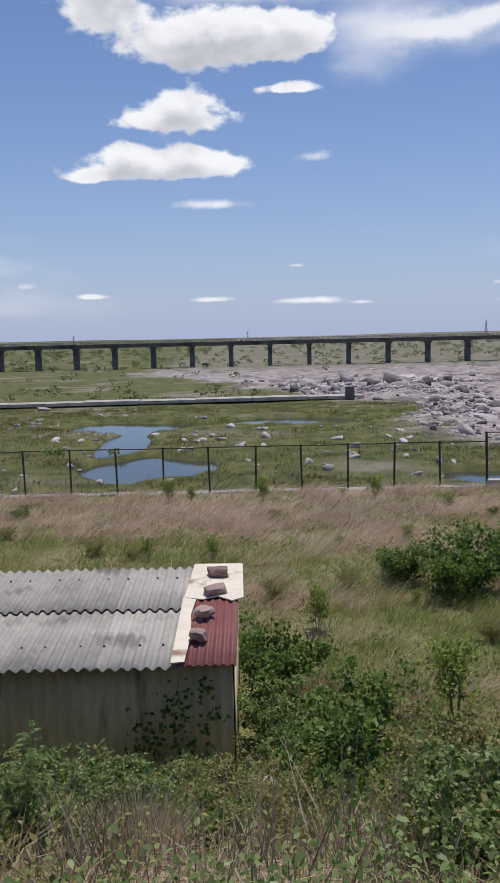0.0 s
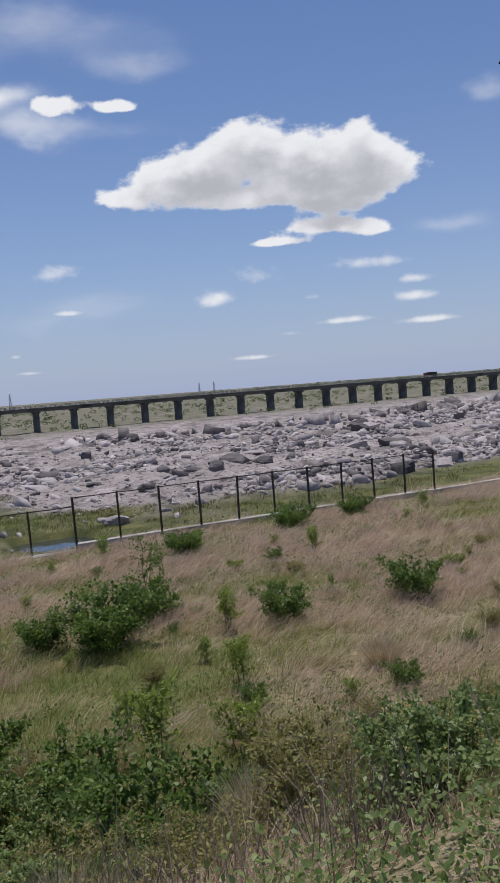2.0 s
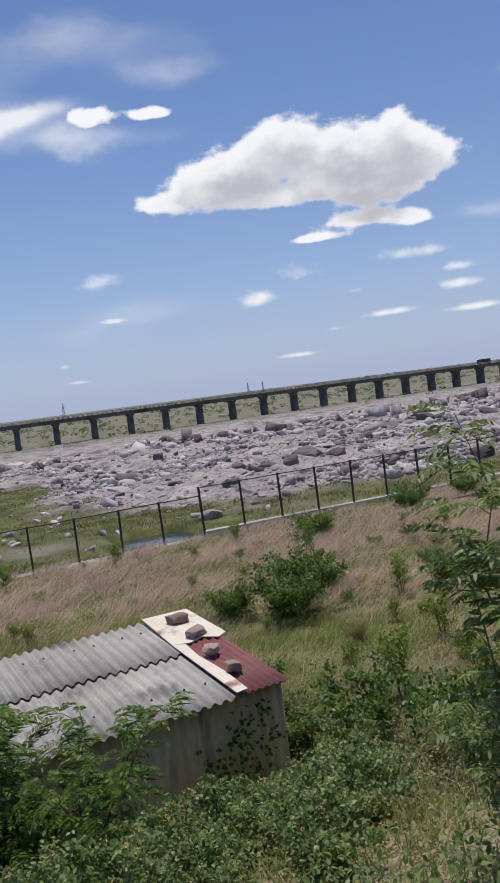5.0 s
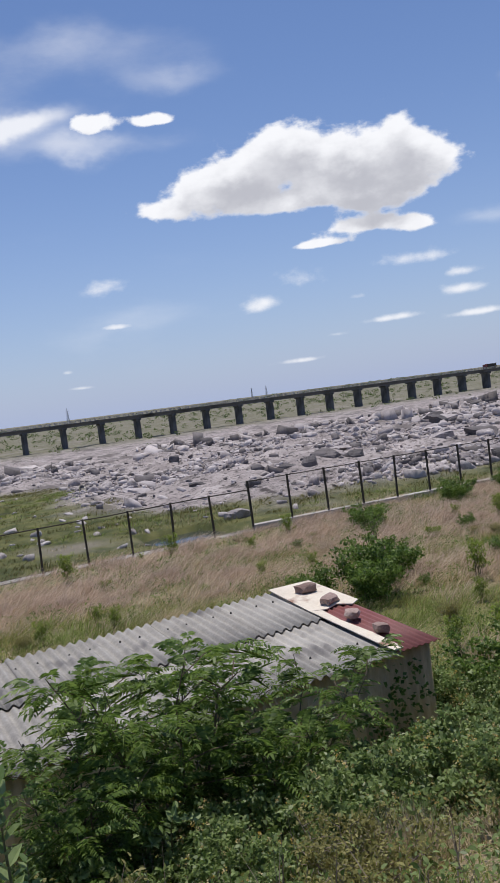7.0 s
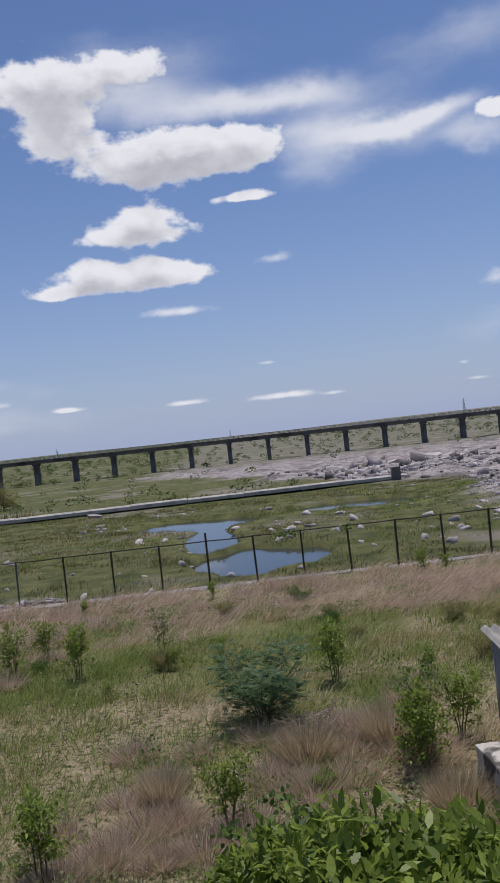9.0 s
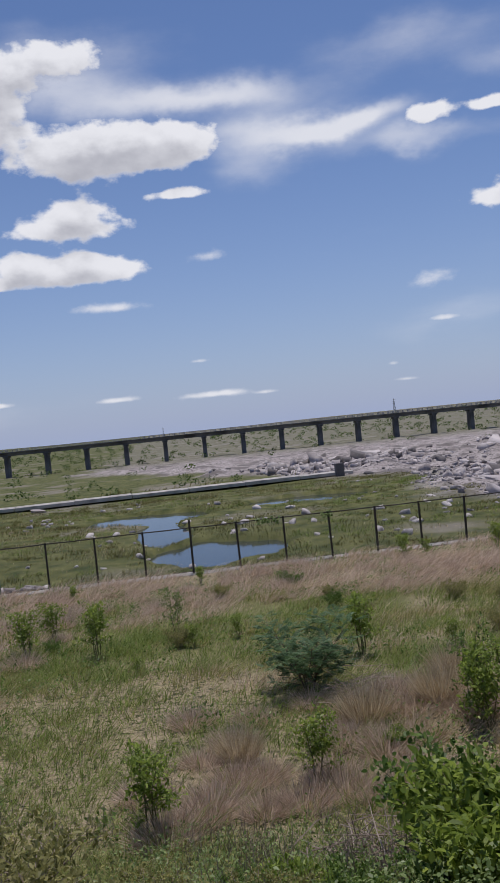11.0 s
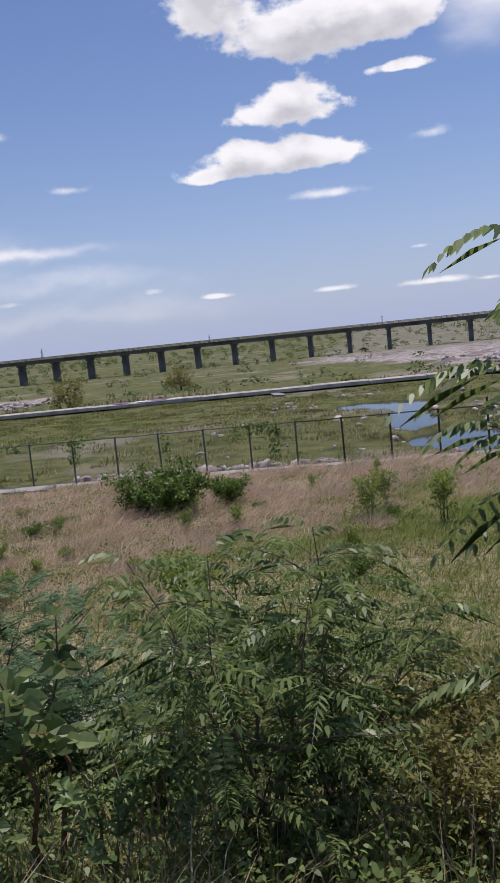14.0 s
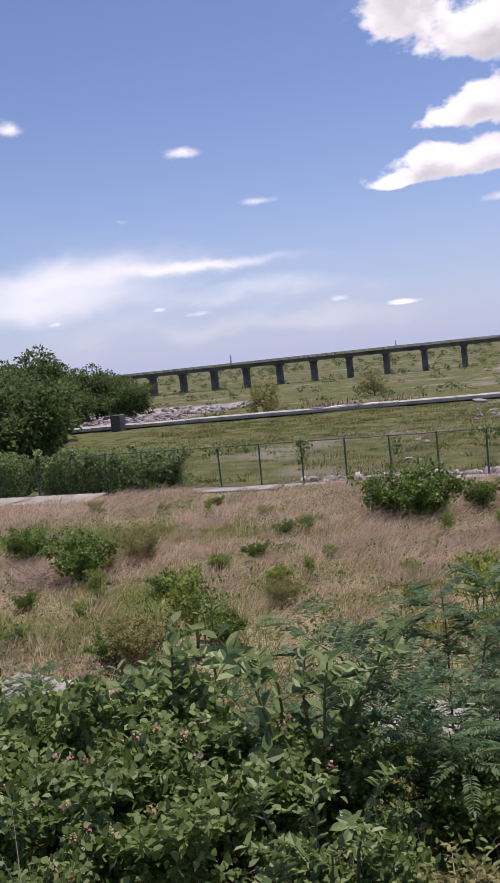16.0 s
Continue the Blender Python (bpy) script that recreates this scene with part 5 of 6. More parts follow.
PINNATE = plant("sapling", 51, 1.9, 3, 0.3, 11, "pinnate", M_LEAF_LANT, M_BARK, 0.013, 0.075, 0.024, pairs=9, fl=0.3, droop=0.5, per=5, bare=0.22,
                label="young tree with drooping compound leaves on the bank", category="tree", reach=0.65)
PINNATE_B = plant("sapling", 52, 2.45, 1, 0.3, 32, "pinnate", M_LEAF_DARK, M_BARK, 0.016, 0.08, 0.024, pairs=10, fl=0.32, droop=0.62, per=5, bare=0.16,
                  label="slender young tree with dark drooping compound leaves", category="tree", reach=0.72)
PINNATE_C = plant("sapling", 53, 1.9, 6, 0.7, 9, "pinnate", M_LEAF_DARK, M_BARK, 0.014, 0.075, 0.024, pairs=9, fl=0.3, droop=0.55, per=5, bare=0.06,
                  label="bushy young tree with dark glossy compound leaves", category="tree")
PINNATE_D = plant("sapling", 54, 2.0, 4, 0.3, 14, "pinnate", M_LEAF_LANT, M_STEM, 0.009, 0.062, 0.019, pairs=9, fl=0.24, droop=0.5, per=4, bare=0.1,
                  label="thin young tree with sparse pale compound leaves", category="tree", reach=0.5)
put(PINNATE_D, [(-2.62, 3.05, 1.0, 120), (-1.3, 4.4, 0.4, 70), (-1.86, 2.72, 0.42, 20), (-1.56, 2.7, 0.34, 210)], "young trees on the bank")
put(PINNATE, [(-12.95, 3.5, 1.0, 0)], "young trees on the bank")
put(PINNATE_B, [(-13.95, 3.0, 1.0, 100)], "young trees on the bank")
put(PINNATE_C, [(-15.0, 4.3, 0.82, 0), (-15.3, 3.85, 0.86, 120), (-16.0, 4.9, 0.45, 200)], "young trees on the bank")
WAX = plant("milkweed_shrub", 61, 1.25, 5, 0.5, 3, "big", M_LEAF_WAX, M_STEM, 0.02, 0.1, 0.06, per=8, bare=0.35,
            label="grey-green shrub with large thick oval leaves", category="shrub", flop=0.2)
put(WAX, [(-17.95, 4.3, 1.0, 0), (-18.9, 4.6, 0.95, 80), (-17.5, 3.1, 0.55, 150), (-15.9, 3.5, 0.5, 20), (-5.2, 6.9, 0.8, 40)], "large-leaved shrubs")
STALK = plant("milkweed_shrub", 62, 1.35, 1, 0.15, 1, "big", M_LEAF_WAX, M_STEM, 0.016, 0.12, 0.066, per=9, bare=0.8,
              label="single upright stalk with pairs of thick oval leaves", category="shrub", flop=0.1)
put(STALK, [(-6.45, 5.3, 1.0, 0), (-6.3, 6.0, 0.7, 60), (-8.0, 5.0, 0.6, 130)], "large-leaved stalks")
HEART = plant("broad_leaved_sapling", 63, 1.45, 2, 0.25, 5, "big", M_LEAF_DARK, M_REDSTEM, 0.016, 0.105, 0.085, per=6, bare=0.5, lift=-0.1,
              label="young tree with large drooping heart-shaped leaves on a reddish stem", category="tree", flop=0.2)
put(HEART, [(-16.28, 3.8, 1.0, 0), (-16.0, 4.7, 0.7, 110), (-16.75, 3.3, 0.55, 220), (-16.3, 3.2, 0.5, 40)], "broad-leaved saplings")
FRESH = plant("sapling", 71, 1.2, 4, 0.32, 6, "simple", M_LEAF_FRESH, M_STEM, 0.014, 0.075, 0.035, per=6, bare=0.25,
              label="slim yellow-green sapling standing in the grass", category="sapling")
put(FRESH, [(2.8, 11.4, 1.0, 0), (3.5, 10.2, 0.9, 100), (-7.25, 12.5, 1.0, 50), (-6.5, 13.2, 0.9, 150), (-15.1, 20.7, 1.0, 20), (-13.4, 19.8, 1.1, 250), (-14.7, 22.5, 0.9, 310), (-7.9, 17.3, 1.1, 60),
            (-7.3, 12.0, 0.9, 300), (-12.1, 10.0, 0.9, 90), (-10.0, 11.0, 0.8, 190), (-17.5, 12.0, 1.1, 10), (-22.0, 11.3, 1.1, 75), (9.2, 29.8, 0.8, 10), (0.4, 30.4, 0.9, 80), (4.5, 30.6, 0.8, 140),
            (14.3, 23.5, 0.8, 10), (12.0, 27.6, 0.7, 60), (23.8, 28.4, 0.7, 100), (-3.0, 30.8, 0.8, 15), (7.2, 17.0, 0.9, 40), (1.2, 15.4, 0.8, 77), (5.4, 13.4, 0.8, 0), (-18.2, 13.8, 0.9, 25)], "yellow-green saplings in the field")
DARKBUSH = plant("bush", 81, 1.1, 10, 0.9, 8, "simple", M_LEAF_MID, M_STEM, 0.014, 0.085, 0.05, per=7, bare=0.12, label="leafy dark green bush in the rough grass", category="bush")
put(DARKBUSH, [(4.8, 18.0, 1.15, 0), (6.2, 19.4, 1.0, 80), (12.0, 16.0, 0.9, 30), (16.6, 28.6, 0.8, 100), (20.4, 29.3, 0.7, 140), (11.2, 27.0, 0.8, 210), (1.3, 10.4, 0.9, 300), (-20.6, 23.4, 1.3, 10), (-21.7, 24.0, 1.1, 100),
               (-26.6, 15.6, 0.9, 50), (-29.4, 17.6, 0.8, 160), (0.9, 7.6, 0.9, 20), (2.4, 3.9, 0.35, 70), (2.1, 8.8, 0.8, 10), (-19.3, 24.8, 0.8, 200), (8.5, 16.6, 0.8, 60), (0.3, 12.4, 0.9, 33), (-9.3, 7.6, 0.8, 10), (4.2, 17.4, 0.9, 140), (3.4, 18.6, 0.8, 250), (17.6, 29.3, 0.9, 20), (21.6, 30.1, 0.7, 10), (11.6, 28.2, 0.7, 50)], "dark green bushes in the field")
BRIGHT = plant("bush", 82, 0.85, 12, 0.75, 6, "simple", M_LEAF_FRESH, M_STEM, 0.012, 0.13, 0.05, per=6, bare=0.15, label="bright green leafy bush low on the bank", category="bush")
put(BRIGHT, [(-8.85, 5.4, 1.0, 0), (-8.1, 5.8, 0.95, 70), (-9.6, 5.9, 0.8, 150), (-9.2, 7.2, 0.9, 200)], "bright green bushes on the bank")
OLIVE = plant("bush", 83, 0.9, 14, 0.8, 8, "simple", M_LEAF_OLIVE, M_DEADWOOD, 0.010, 0.05, 0.022, per=7, bare=0.1, label="thin olive bush with small leaves and dry twigs", category="bush")
put(OLIVE, [(-13.6, 4.6, 1.0, 0), (-14.2, 5.2, 1.0, 90), (-12.6, 4.6, 0.8, 30), (-14.3, 3.9, 0.8, 200), (-12.9, 5.9, 1.0, 250), (-26.4, 17.9, 1.0, 20), (-22.5, 10.6, 0.9, 140), (-15.6, 6.4, 0.9, 60), (1.3, 5.2, 0.9, 90), (1.9, 3.4, 0.35, 10), (0.8, 3.9, 0.35, 120), (1.4, 7.9, 0.9, 300), (-6.4, 4.4, 0.7, 20), (-5.0, 4.4, 0.6, 80), (-16.6, 2.9, 0.6, 45), (-20.9, 2.9, 0.7, 90), (-16.2, 6.0, 0.9, 15), (0.2, 5.0, 0.55, 60),
            (-0.2, 6.4, 0.8, 130), (3.6, 7.0, 0.4, 40), (-6.9, 6.4, 0.9, 110), (-7.6, 7.6, 0.8, 300)], "olive bushes on the bank")
SLIM = plant("sapling", 84, 1.9, 2, 0.22, 8, "simple", M_LEAF_MID, M_BARK, 0.016, 0.07, 0.035, per=5, bare=0.3, label="slim upright sapling with small dark leaves", category="sapling")
put(SLIM, [(7.3, 21.6, 1.1, 0), (8.2, 22.6, 0.9, 100), (-11.6, 20.9, 0.75, 40), (-21.2, 10.2, 0.8, 10), (-7.2, 12.9, 0.8, 220)], "slim saplings")


def sow_weeds():
    """Low leafy weeds all over the bank and the nearer field."""
    r = random.Random(12)
    for src, n, x0, x1, y0, y1, s0, s1, group in (
            (OLIVE, 34, -26, 9, 3.6, 8.5, 0.35, 0.6, "olive bushes on the bank"), (LANTANA, 26, -8, 8, 4.3, 8.4, 0.3, 0.5, "yellow-flowering bushes on the bank"), (DARKBUSH, 30, -24, 9, 4.3, 9.0, 0.22, 0.42, "dark green bushes in the field"),
            (FRESH, 46, -34, 26, 9.0, 31.0, 0.3, 0.6, "yellow-green saplings in the field"), (DARKBUSH, 40, -34, 26, 9.5, 29.0, 0.22, 0.42, "dark green bushes in the field"), (BRIGHT, 26, -30, 16, 5.0, 24.0, 0.22, 0.4, "bright green bushes on the bank"), (OLIVE, 36, -34, 26, 9.5, 28.0, 0.3, 0.6, "olive bushes on the bank")):
        for k in range(n):
            x, y, s, turn = r.uniform(x0, x1), r.uniform(y0, y1), r.uniform(s0, s1), r.uniform(0, 360)
            if -7.6 < x < 0.4 and 7.9 < y < 13.2:
                continue
            ob = copy_thing(src, Matrix.Identity(4))
            ob.matrix_basis = pose(x, y, float(height(x, y)), 0, 0, turn) @ Matrix.Diagonal((s, s, s, 1))


sow_weeds()


def build_deadwood():
    rng = np.random.default_rng(9)
    for x, y, n, r, lab in ((-8.6, 14.0, 90, 0.8, "dark heap of dry brushwood in the grass"), (-9.9, 8.2, 110, 0.8, "grey heap of dry thorny twigs"), (-27.4, 14.9, 60, 0.7, "dark heap of burnt twigs")):
        bm = bmesh.new()
        z = float(height(x, y))
        for k in range(n):
            c = np.array((rng.normal(0, r * 0.45), rng.normal(0, r * 0.35), abs(rng.normal(0, 0.16))))
            d = unit((rng.normal(), rng.normal(), 0.35 * rng.normal())) * (0.25 + 0.4 * rng.random())
            tube(bm, [c - d, c + rng.normal(0, 0.04, 3), c + d], [0.008, 0.006, 0.002], 4)
        tagged(part("brushwood", bm, M_DEADWOOD, None, m=pose(x, y, z + 0.03)), lab, "brushwood", kind="stuff")
    bm = bmesh.new()
    tube(bm, [(0, 0, -0.2), (0.03, 0, 0.4), (-0.02, 0.01, 0.8), (0.05, 0, 1.15), (0.03, 0, 1.4), (0.09, 0, 1.5)], [0.03, 0.028, 0.024, 0.022, 0.018, 0.008], 6)
    tagged(part("dead_stem", bm, M_DEADWOOD, None, m=pose(-13.52, 4.3, float(height(-13.52, 4.3)))), "pale bare dead stem standing among olive bushes", "stem")


build_deadwood()

# the far side: trees and scrub round the river
TREE_A = big_tree("tree", 91, 10.0, 6.0, 6400, 0.55, M_LEAF_TREE, "broad dark green tree beside the river bed", 0.2)
TREE_B = big_tree("tree", 92, 7.0, 5.0, 5200, 0.5, M_LEAF_TREE, "round green tree beside the river bed", 0.15, 0.28)
put(TREE_A, [(-121, 152, 1.55, 0), (-131, 163, 1.5, 80), (-112, 158, 1.15, 140), (-125, 141, 1.25, 33), (-115, 149, 1.1, 250), (-136, 140, 1.5, 77), (-140, 150, 1.3, 200), (-128, 128, 1.0, 20), (-150, 175, 1.4, 60), (-120, 178, 1.0, 100)], "trees by the river")
put(TREE_B, [(-97, 146, 1.0, 0), (-106, 151, 1.25, 100), (-118, 140, 1.0, 190), (-104, 137, 0.8, 30), (-114, 128, 1.1, 250), (-110, 168, 0.9, 10), (-125, 118, 1.0, 45), (-122, 106, 1.1, 135), (-74, 79, 1.35, 60), (-84, 92, 1.4, 10), (-79, 84, 1.2, 300), (-90, 104, 1.3, 120)], "trees by the river")
SCRUB = big_tree("shrub", 93, 5.2, 3.0, 2600, 0.3, M_LEAF_OLIVE, "rounded grey-green shrub on the river bed", 0.05, 0.26)
put(SCRUB, [(-64.4, 132.2, 1.1, 0), (-53.5, 166, 1.0, 90)], "shrubs on the river bed")


def far_scrub():
    rng = np.random.default_rng(17)
    bag = Leaves()
    n = 6500
    y = 140 + 1500 * rng.random(n) ** 1.6
    x = rng.uniform(-0.95, 1.35, n) * (y + 60)
    keep = (rng.random(n) < 0.22 + 0.78 * step(300, 430, y)) & (rng.random(n) > rockiness(x, y) * 0.85) & (fbm(x / 60, y / 90, 19) > 0.42)
    for px, py in zip(x[keep], y[keep]):
        r = rng.uniform(0.5, 1.2) * (0.7 + py / 420.0)
        k = 30
        d = rng.normal(0, 1, (k, 3))
        d /= np.linalg.norm(d, axis=1, keepdims=True)
        c = np.array((px, py, float(height(px, py)) + r * 0.55)) + d * r * np.array((1.2, 1.2, 0.5)) * (0.3 + 0.7 * rng.random((k, 1)))
        bag.add(c, d + rng.normal(0, 0.5, (k, 3)), rng.normal(0, 0.6, (k, 3)) + np.array((0, 0, 1)), r * 0.42, r * 0.34)
    ob = bag.mesh("far_scrub", M_LEAF_TREE, None)
    tagged(ob, "scattered dark green scrub far beyond the bridge", "scrub", kind="stuff")


far_scrub()


# the hedge and climbers behind and on the fence
HEDGE = plant("hedge_bush", 85, 1.9, 12, 1.2, 9, "simple", M_LEAF_LANT, M_STEM, 0.016, 0.12, 0.08, per=8, bare=0.05, label="thick green climber bush grown over the fence", category="bush")
put(HEDGE, [(-33.8, 34.2, 1.0, 0), (-35.6, 34.4, 1.1, 60), (-37.4, 34.0, 1.1, 120), (-39.4, 34.3, 1.2, 200), (-41.5, 34.1, 1.1, 20), (-43.8, 34.5, 1.2, 310), (-46, 34.2, 1.2, 80), (-36.8, 36.2, 1.2, 10), (-40.5, 36.4, 1.3, 150), (-44.5, 36.5, 1.3, 260),
            (-48.5, 35, 1.4, 30), (-34.5, 36.5, 1.1, 100)], "climber bushes over the fence")


def fence_climbers():
    rng = np.random.default_rng(23)
    bag = Leaves()
    for x0, x1, z0, z1, n in ((-47, -33.2, 0.1, 1.8, 5200), (-33, -26.5, 1.5, 1.85, 420), (-20.4, -18.6, 1.45, 1.9, 260), (-19.0, -18.6, 0.6, 1.6, 90), (-23.3, -23.0, 0.9, 1.7, 60), (-27.2, -26.8, 0.8, 1.8, 90), (-8.2, -7.2, 1.6, 1.85, 70), (-5.6, -5.2, 1.6, 1.85, 40)):
        x, z = rng.uniform(x0, x1, n), rng.uniform(z0, z1, n)
        keep = fbm(x / 0.8, z / 0.8, 5) > (0.42 if x1 - x0 > 5 else 0.25)
        x, z = x[keep], z[keep]
        k = len(x)
        bag.add(np.stack([x, 32.93 + rng.normal(0, 0.07, k), z], 1), rng.normal(0, 0.6, (k, 3)) + np.array((0, -0.4, -0.6)), rng.normal(0, 0.5, (k, 3)) + np.array((0, -0.6, 0.6)), 0.13, 0.1)
    tagged(bag.mesh("fence_climber", M_LEAF_LANT, None), "leafy climber hanging on the chain-link fence", "climber", kind="stuff")
    bag = Leaves()
    for cx, cz, r, n in ((-0.95, 1.75, 0.22, 60), (-0.62, 1.95, 0.1, 16), (-1.25, 1.25, 0.35, 110), (-0.75, 1.2, 0.3, 60), (-0.5, 1.6, 0.12, 20)):
        x, z = cx + rng.normal(0, r * 0.5, n), cz + rng.normal(0, r * 0.6, n)
        bag.add(np.stack([x, 9.66 - np.abs(rng.normal(0, 0.05, n)), z], 1), rng.normal(0, 0.6, (n, 3)) + np.array((0, -0.5, 0.1)), rng.normal(0, 0.5, (n, 3)) + np.array((0, -0.6, 0.6)), 0.075, 0.055)
    tagged(bag.mesh("wall_climber", M_LEAF_MID, None), "straggling climber on the shed wall", "climber", kind="stuff")


fence_climbers()
# ---- stones and boulders of the river bed ----
def block_mesh(seed, cuts=1, planes=4):
    """An angular broken block: a cube cut into facets and pushed out of square."""
    bm = bmesh.new()
    bmesh.ops.create_cube(bm, size=1.0)
    if cuts:
        bmesh.ops.subdivide_edges(bm, edges=bm.edges[:], cuts=cuts, use_grid_fill=True)
    rng = random.Random(seed)
    cut = [(Vector((rng.uniform(-1, 1), rng.uniform(-1, 1), rng.uniform(-0.3, 1))).normalized(), rng.uniform(0.36, 0.5)) for k in range(planes)]
    for v in bm.verts:
        v.co += Vector((rng.uniform(-1, 1), rng.uniform(-1, 1), rng.uniform(-1, 1))) * (0.09 / max(cuts, 0.6))
        for n, d in cut:
            over = v.co.dot(n) - d
            if over > 0:
                v.co -= n * over
    bmesh.ops.triangulate(bm, faces=bm.faces[:])
    return bm


def scatter_rocks(name, x, y, size, flat, mat, label, seed, simple=False, lift=0.12):
    rng = np.random.default_rng(seed)
    kinds = []
    for k in range(7):
        bm = block_mesh(20 + k + seed, 0 if simple else 1)
        bm.verts.ensure_lookup_table()
        kinds.append((np.array([v.co[:] for v in bm.verts]), np.array([[v.index for v in f.verts] for f in bm.faces])))
        bm.free()
    V, Fc, base = [], [], 0
    z = height(x, y)
    for k in range(len(x)):
        v, f = kinds[k % 7]
        a = rng.uniform(0, 6.28)
        c, s = math.cos(a), math.sin(a)
        sx, sy, sz = size[k] * rng.uniform(0.8, 1.5), size[k] * rng.uniform(0.6, 1.0), size[k] * flat * rng.uniform(0.6, 1.3)
        t = rng.uniform(-0.35, 0.35)
        p = v * (sx, sy, sz)
        p = np.stack([p[:, 0], p[:, 1], p[:, 2] + t * p[:, 0]], 1)
        p = np.stack([p[:, 0] * c - p[:, 1] * s, p[:, 0] * s + p[:, 1] * c, p[:, 2]], 1) + (x[k], y[k], z[k] + sz * lift)
        V.append(p), Fc.append(f + base)
        base += len(v)
    return tagged(raw_part(name, np.concatenate(V), np.concatenate(Fc), mat), label, "rocks", kind="stuff")


def build_rocks():
    r = np.random.default_rng(77)
    n = 150000
    y = 60 + 320 * r.random(n) ** 1.25
    x = r.uniform(-0.1, 1.25, n) * (y + 10) - 12
    slab = fbm(x / 26, y / 13, 47)
    keep = (rockiness(x, y) > 0.3) & (r.random(n) < np.clip((0.58 - slab) * 6, 0.06, 1)) & (height(x, y) > WATER_Z)
    x, y = x[keep], y[keep]
    size = np.clip(0.25 * np.exp(r.normal(0, 0.65, len(x))), 0.12, 1.5) * (0.7 + y / 150) * np.where(y < 150, 1.0, 1.9)
    near = y < 150
    for m, cap, simple, seed in ((near, 12000, False, 1), (~near, 26000, True, 6)):
        xs, ys, ss = x[m][:cap], y[m][:cap], size[m][:cap]
        dark = r.random(len(xs)) < (0.36 if simple else 0.26)
        scatter_rocks("rocks", xs[~dark], ys[~dark], ss[~dark], 0.72, M_ROCK, "broken pinkish granite blocks strewn over the river bed", seed, simple=simple)
        scatter_rocks("dark_rocks", xs[dark], ys[dark], ss[dark], 0.72, M_DARKROCK, "dark weathered granite blocks on the river bed", seed + 1, simple=simple)
    # heap of rubble on the far bank, and the stones along the fence foot
    n = 1100
    x, y = r.uniform(-104, -70, n), r.uniform(126, 170, n)
    k = rockiness(x, y) > 0.2
    scatter_rocks("rubble", x[k], y[k], r.uniform(0.5, 1.5, k.sum()), 0.55, M_ROCK, "pinkish rubble beside the causeway", 3)
    n = 150
    x, y = r.uniform(-27.5, -16.5, n), 33.7 + np.abs(r.normal(0, 0.4, n))
    scatter_rocks("rubble", x, y, r.uniform(0.14, 0.4, n), 0.7, M_ROCK, "loose grey stones along the fence foot", 4, lift=0.3)
    n = 260
    x, y = r.uniform(-30, 30, n), r.uniform(50, 112, n)
    k = (height(x, y) > WATER_Z - 0.3) & (fbm(x / 8, y / 8, 91) > 0.5)
    scatter_rocks("stones", x[k], y[k], r.uniform(0.2, 0.8, k.sum()), 0.6, M_ROCK, "scattered stones among the grass by the ponds", 5, lift=0.2)


build_rocks()
BOULDERS = [  # x, y, length, depth, height, dark
    (21.6, 59.0, 2.4, 1.8, 1.5, 0), (18.6, 57.2, 1.5, 1.1, 0.6, 0), (46.5, 88.5, 3.2, 2.4, 2.1, 1), (50.5, 90.5, 4.6, 3.0, 2.4, 1), (44.2, 90.0, 3.0, 2.2, 1.4, 1), (53.0, 88.0, 3.0, 2.6, 1.9, 1),
    (48.0, 94.5, 4.5, 3.0, 1.8, 0), (41.5, 92.5, 3.2, 2.2, 1.3, 1), (75.0, 89.0, 6.0, 3.6, 2.3, 1), (70.5, 92.0, 4.2, 3.0, 1.8, 0), (78.5, 92.5, 4.5, 3.2, 1.9, 0), (92.2, 118.0, 5.5, 4.0, 3.0, 1), (97.0, 121.0, 4.5, 3.5, 2.2, 0),
    (101.0, 129.0, 5.2, 3.6, 2.6, 1), (120.3, 122.0, 2.2, 1.8, 2.6, 1), (52.0, 62.0, 2.6, 2.2, 2.0, 1), (59.5, 64.0, 3.4, 2.4, 1.8, 0), (63.5, 66.0, 2.2, 1.8, 2.2, 1), (34.0, 70.5, 2.4, 1.8, 1.1, 1), (29.5, 84.0, 2.2, 1.6, 0.9, 1),
    (36.5, 100.0, 7.5, 4.5, 1.0, 0), (61.0, 104.0, 9.0, 5.0, 1.2, 0), (84.0, 110.0, 10.0, 5.0, 1.3, 0), (26.0, 93.0, 5.0, 3.0, 0.8, 0), (-28.5, 118.0, 2.6, 1.8, 1.2, 0),
]
for k, (x, y, a, b, c, dk) in enumerate(BOULDERS):
    a, b, c = a * 0.66, b * 0.66, c * 0.6
    bm = block_mesh(100 + k, 3, 9)
    bmesh.ops.scale(bm, vec=(a * 1.25, b * 1.25, c * 1.25), verts=bm.verts)
    ob = part("boulder", bm, M_DARKROCK if dk else M_ROCK, None, m=pose(x, y, float(height(x, y)) + c * 0.18, 0, 6 * math.sin(k), 37 * k))
    tagged(ob, "large dark weathered granite boulder on the river bed" if dk else "large pale pinkish granite boulder on the river bed", "boulder", "boulders on the river bed")


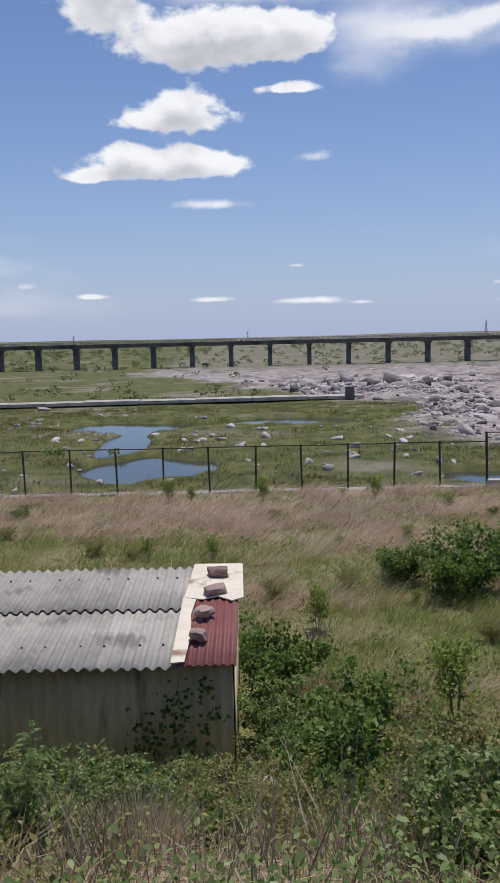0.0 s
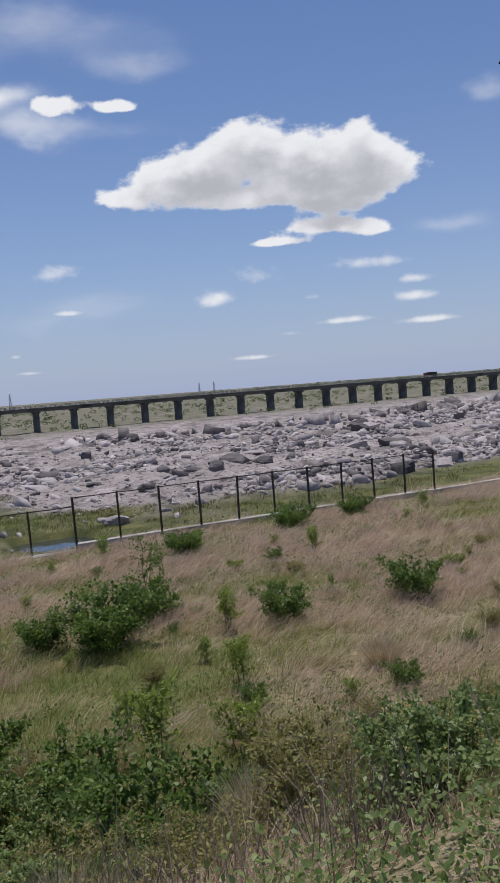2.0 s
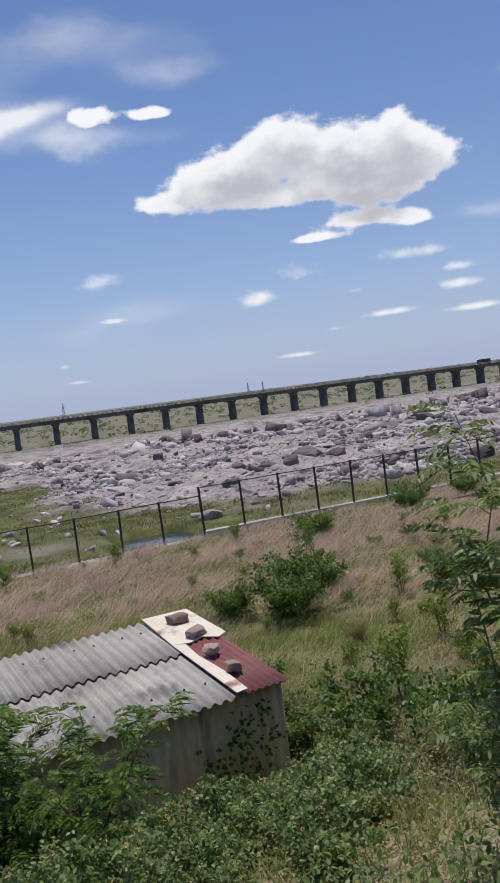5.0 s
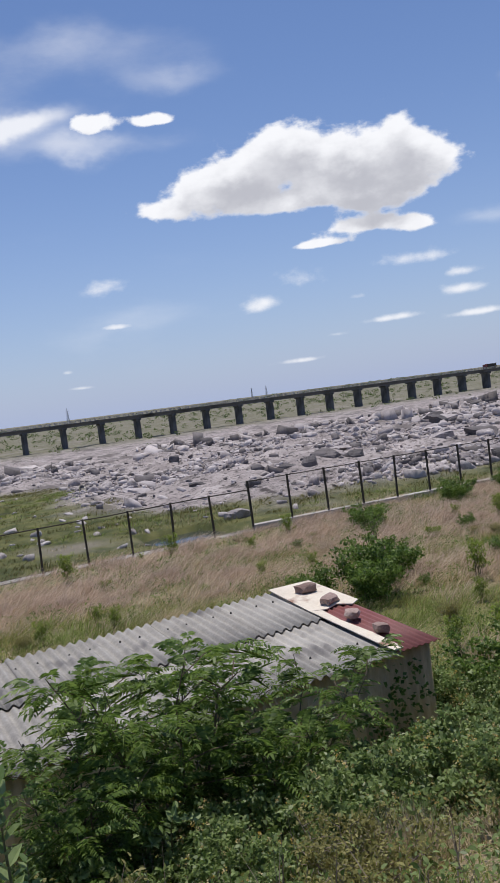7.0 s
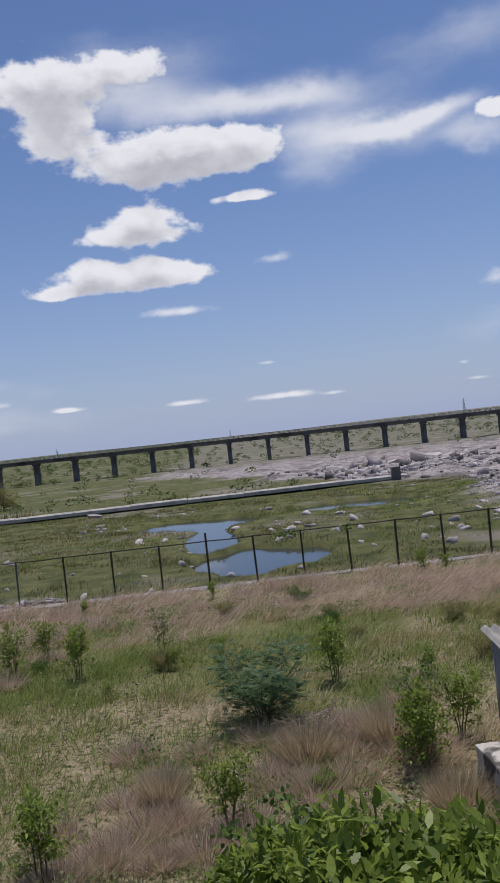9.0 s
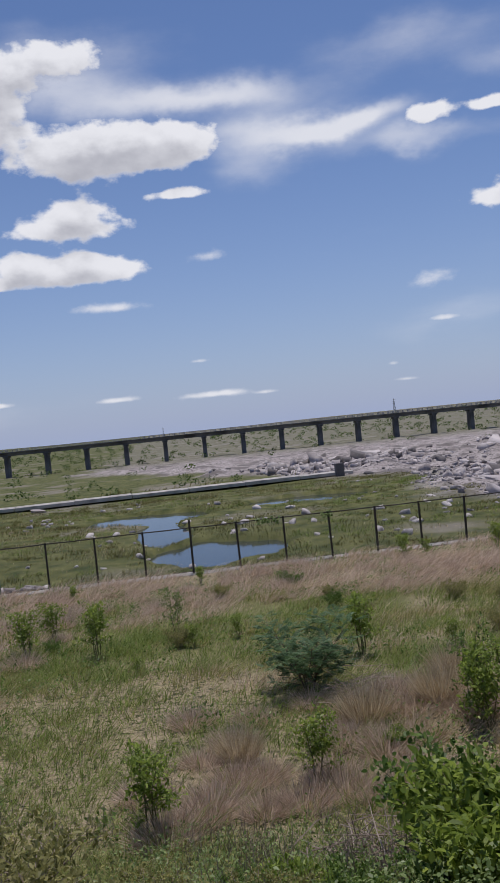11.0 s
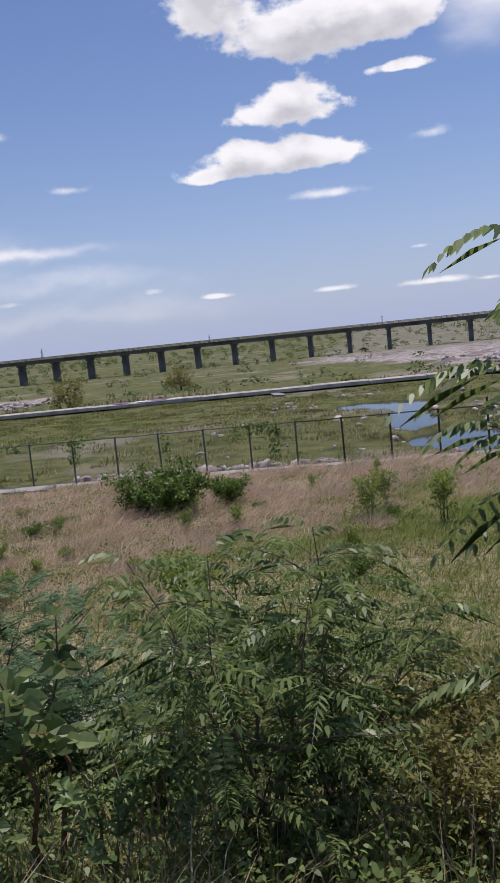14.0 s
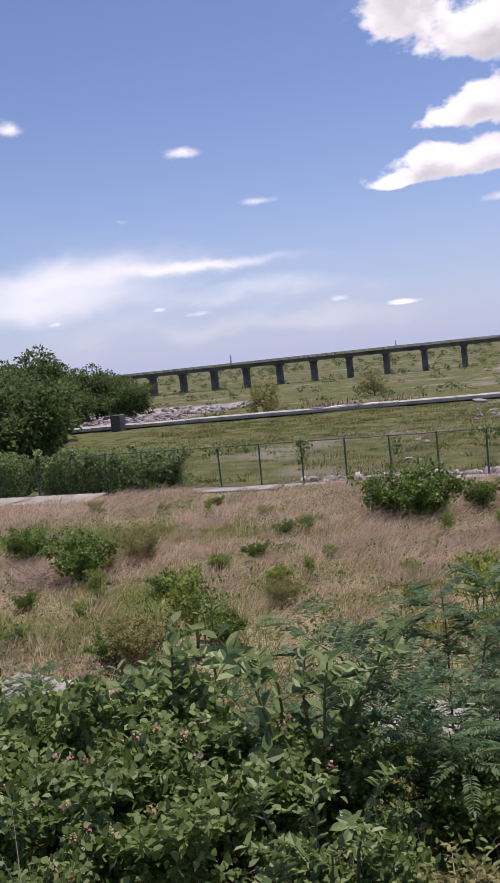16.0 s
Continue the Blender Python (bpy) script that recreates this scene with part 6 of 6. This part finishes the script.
def build_slabs():
    for x, y, a, b, rz, lab in ((-18.2, 9.1, 1.5, 1.1, 8, "cracked pale concrete slab lying in the grass"), (-23.0, 8.9, 1.5, 0.8, -12, "worn pale concrete slab half covered by grass"), (-41.5, 31.7, 11.0, 1.7, 0, "bare pale concrete apron at the fence foot"), (-29.6, 32.2, 3.6, 0.8, 0, "bare pale concrete apron at the fence foot")):
        bm = bmesh.new()
        box(bm, -a / 2, a / 2, -b / 2, b / 2, -0.4, 0.09, bevel=0.02)
        tagged(part("concrete_slab", bm, M_CONCRETE, None, m=pose(x, y, float(height(x, y)), 3, 0, rz)), lab, "slab")
    bm = bmesh.new()
    box(bm, -0.32, 0.32, -0.3, 0.3, 0.0, 0.09, bevel=0.015)
    tagged(part("cover_slab", bm, M_WEIR, None, m=pose(-17.6, 9.9, float(height(-17.6, 9.9)) + 0.12, -14, 6, 20)), "tilted concrete cover slab beside a dark pit", "slab")


build_slabs()


def build_cloths():
    """Washing spread out to dry on the causeway."""
    for k, (x, w, mat, lab) in enumerate(((-52.6, 2.2, M_CLOTH_P, "purple cloth spread to dry on the causeway"), (-49.6, 1.8, M_CLOTH_W, "white cloth spread to dry on the causeway"), (-46.8, 2.4, M_CLOTH_P, "purple cloth spread to dry on the causeway"), (-44.2, 1.6, M_CLOTH_W, "white cloth spread to dry on the causeway"))):
        bm = bmesh.new()
        bmesh.ops.create_grid(bm, x_segments=14, y_segments=9, size=0.5)
        for v in bm.verts:
            v.co = Vector((v.co.x * w, v.co.y * 1.9, 0.06 + 0.14 * abs(noise.noise(Vector((v.co.x * 5 + k * 9, v.co.y * 4, 0))))))
        bmesh.ops.solidify(bm, geom=bm.faces[:], thickness=0.02)
        tagged(part("cloth", bm, mat, None, m=pose(x, weir_y(x) + 1.4, -2.98, 0, 0, 3)), lab, "cloth", "washing on the causeway")


build_cloths()


def build_pylon(x, y, h):
    p = thing("pylon", (x, y, float(height(x, y))), "thin lattice power pylon on the horizon", "pylon")
    bm = bmesh.new()
    w = h * 0.09
    for sx in (-1, 1):
        for sy in (-1, 1):
            tube(bm, [(sx * w, sy * w, -1), (sx * w * 0.25, sy * w * 0.25, h * 0.75), (0, 0, h)], [0.3, 0.22, 0.15], 4)
    for k in range(9):
        s0, s1 = k / 9 * 0.75, (k + 1) / 9 * 0.75
        f0, f1 = w * (1 - s0), w * (1 - s1)
        for sy in (-1, 1):
            tube(bm, [(-f0, sy * f0, h * s0), (f1, sy * f1, h * s1)], [0.12, 0.12], 3)
            tube(bm, [(f0, sy * f0, h * s0), (-f1, sy * f1, h * s1)], [0.12, 0.12], 3)
    part("tower", bm, M_FARSTEEL, p)
    for z in (0.7, 0.8, 0.9):
        bm = bmesh.new()
        tube(bm, [(-h * 0.11, 0, h * z), (0, 0, h * z + 0.6), (h * 0.11, 0, h * z)], [0.1, 0.25, 0.1], 4)
        part("crossarm", bm, M_FARSTEEL, p)


for az, d, h in ((0.0, 1400, 20), (15.6, 1400, 30), (-11.5, 1500, 20), (-22.5, 1500, 24), (28.0, 1600, 24), (29.0, 1700, 24), (50.0, 1300, 26)):
    build_pylon(d * math.sin(radians(az)), d * math.cos(radians(az)), h)
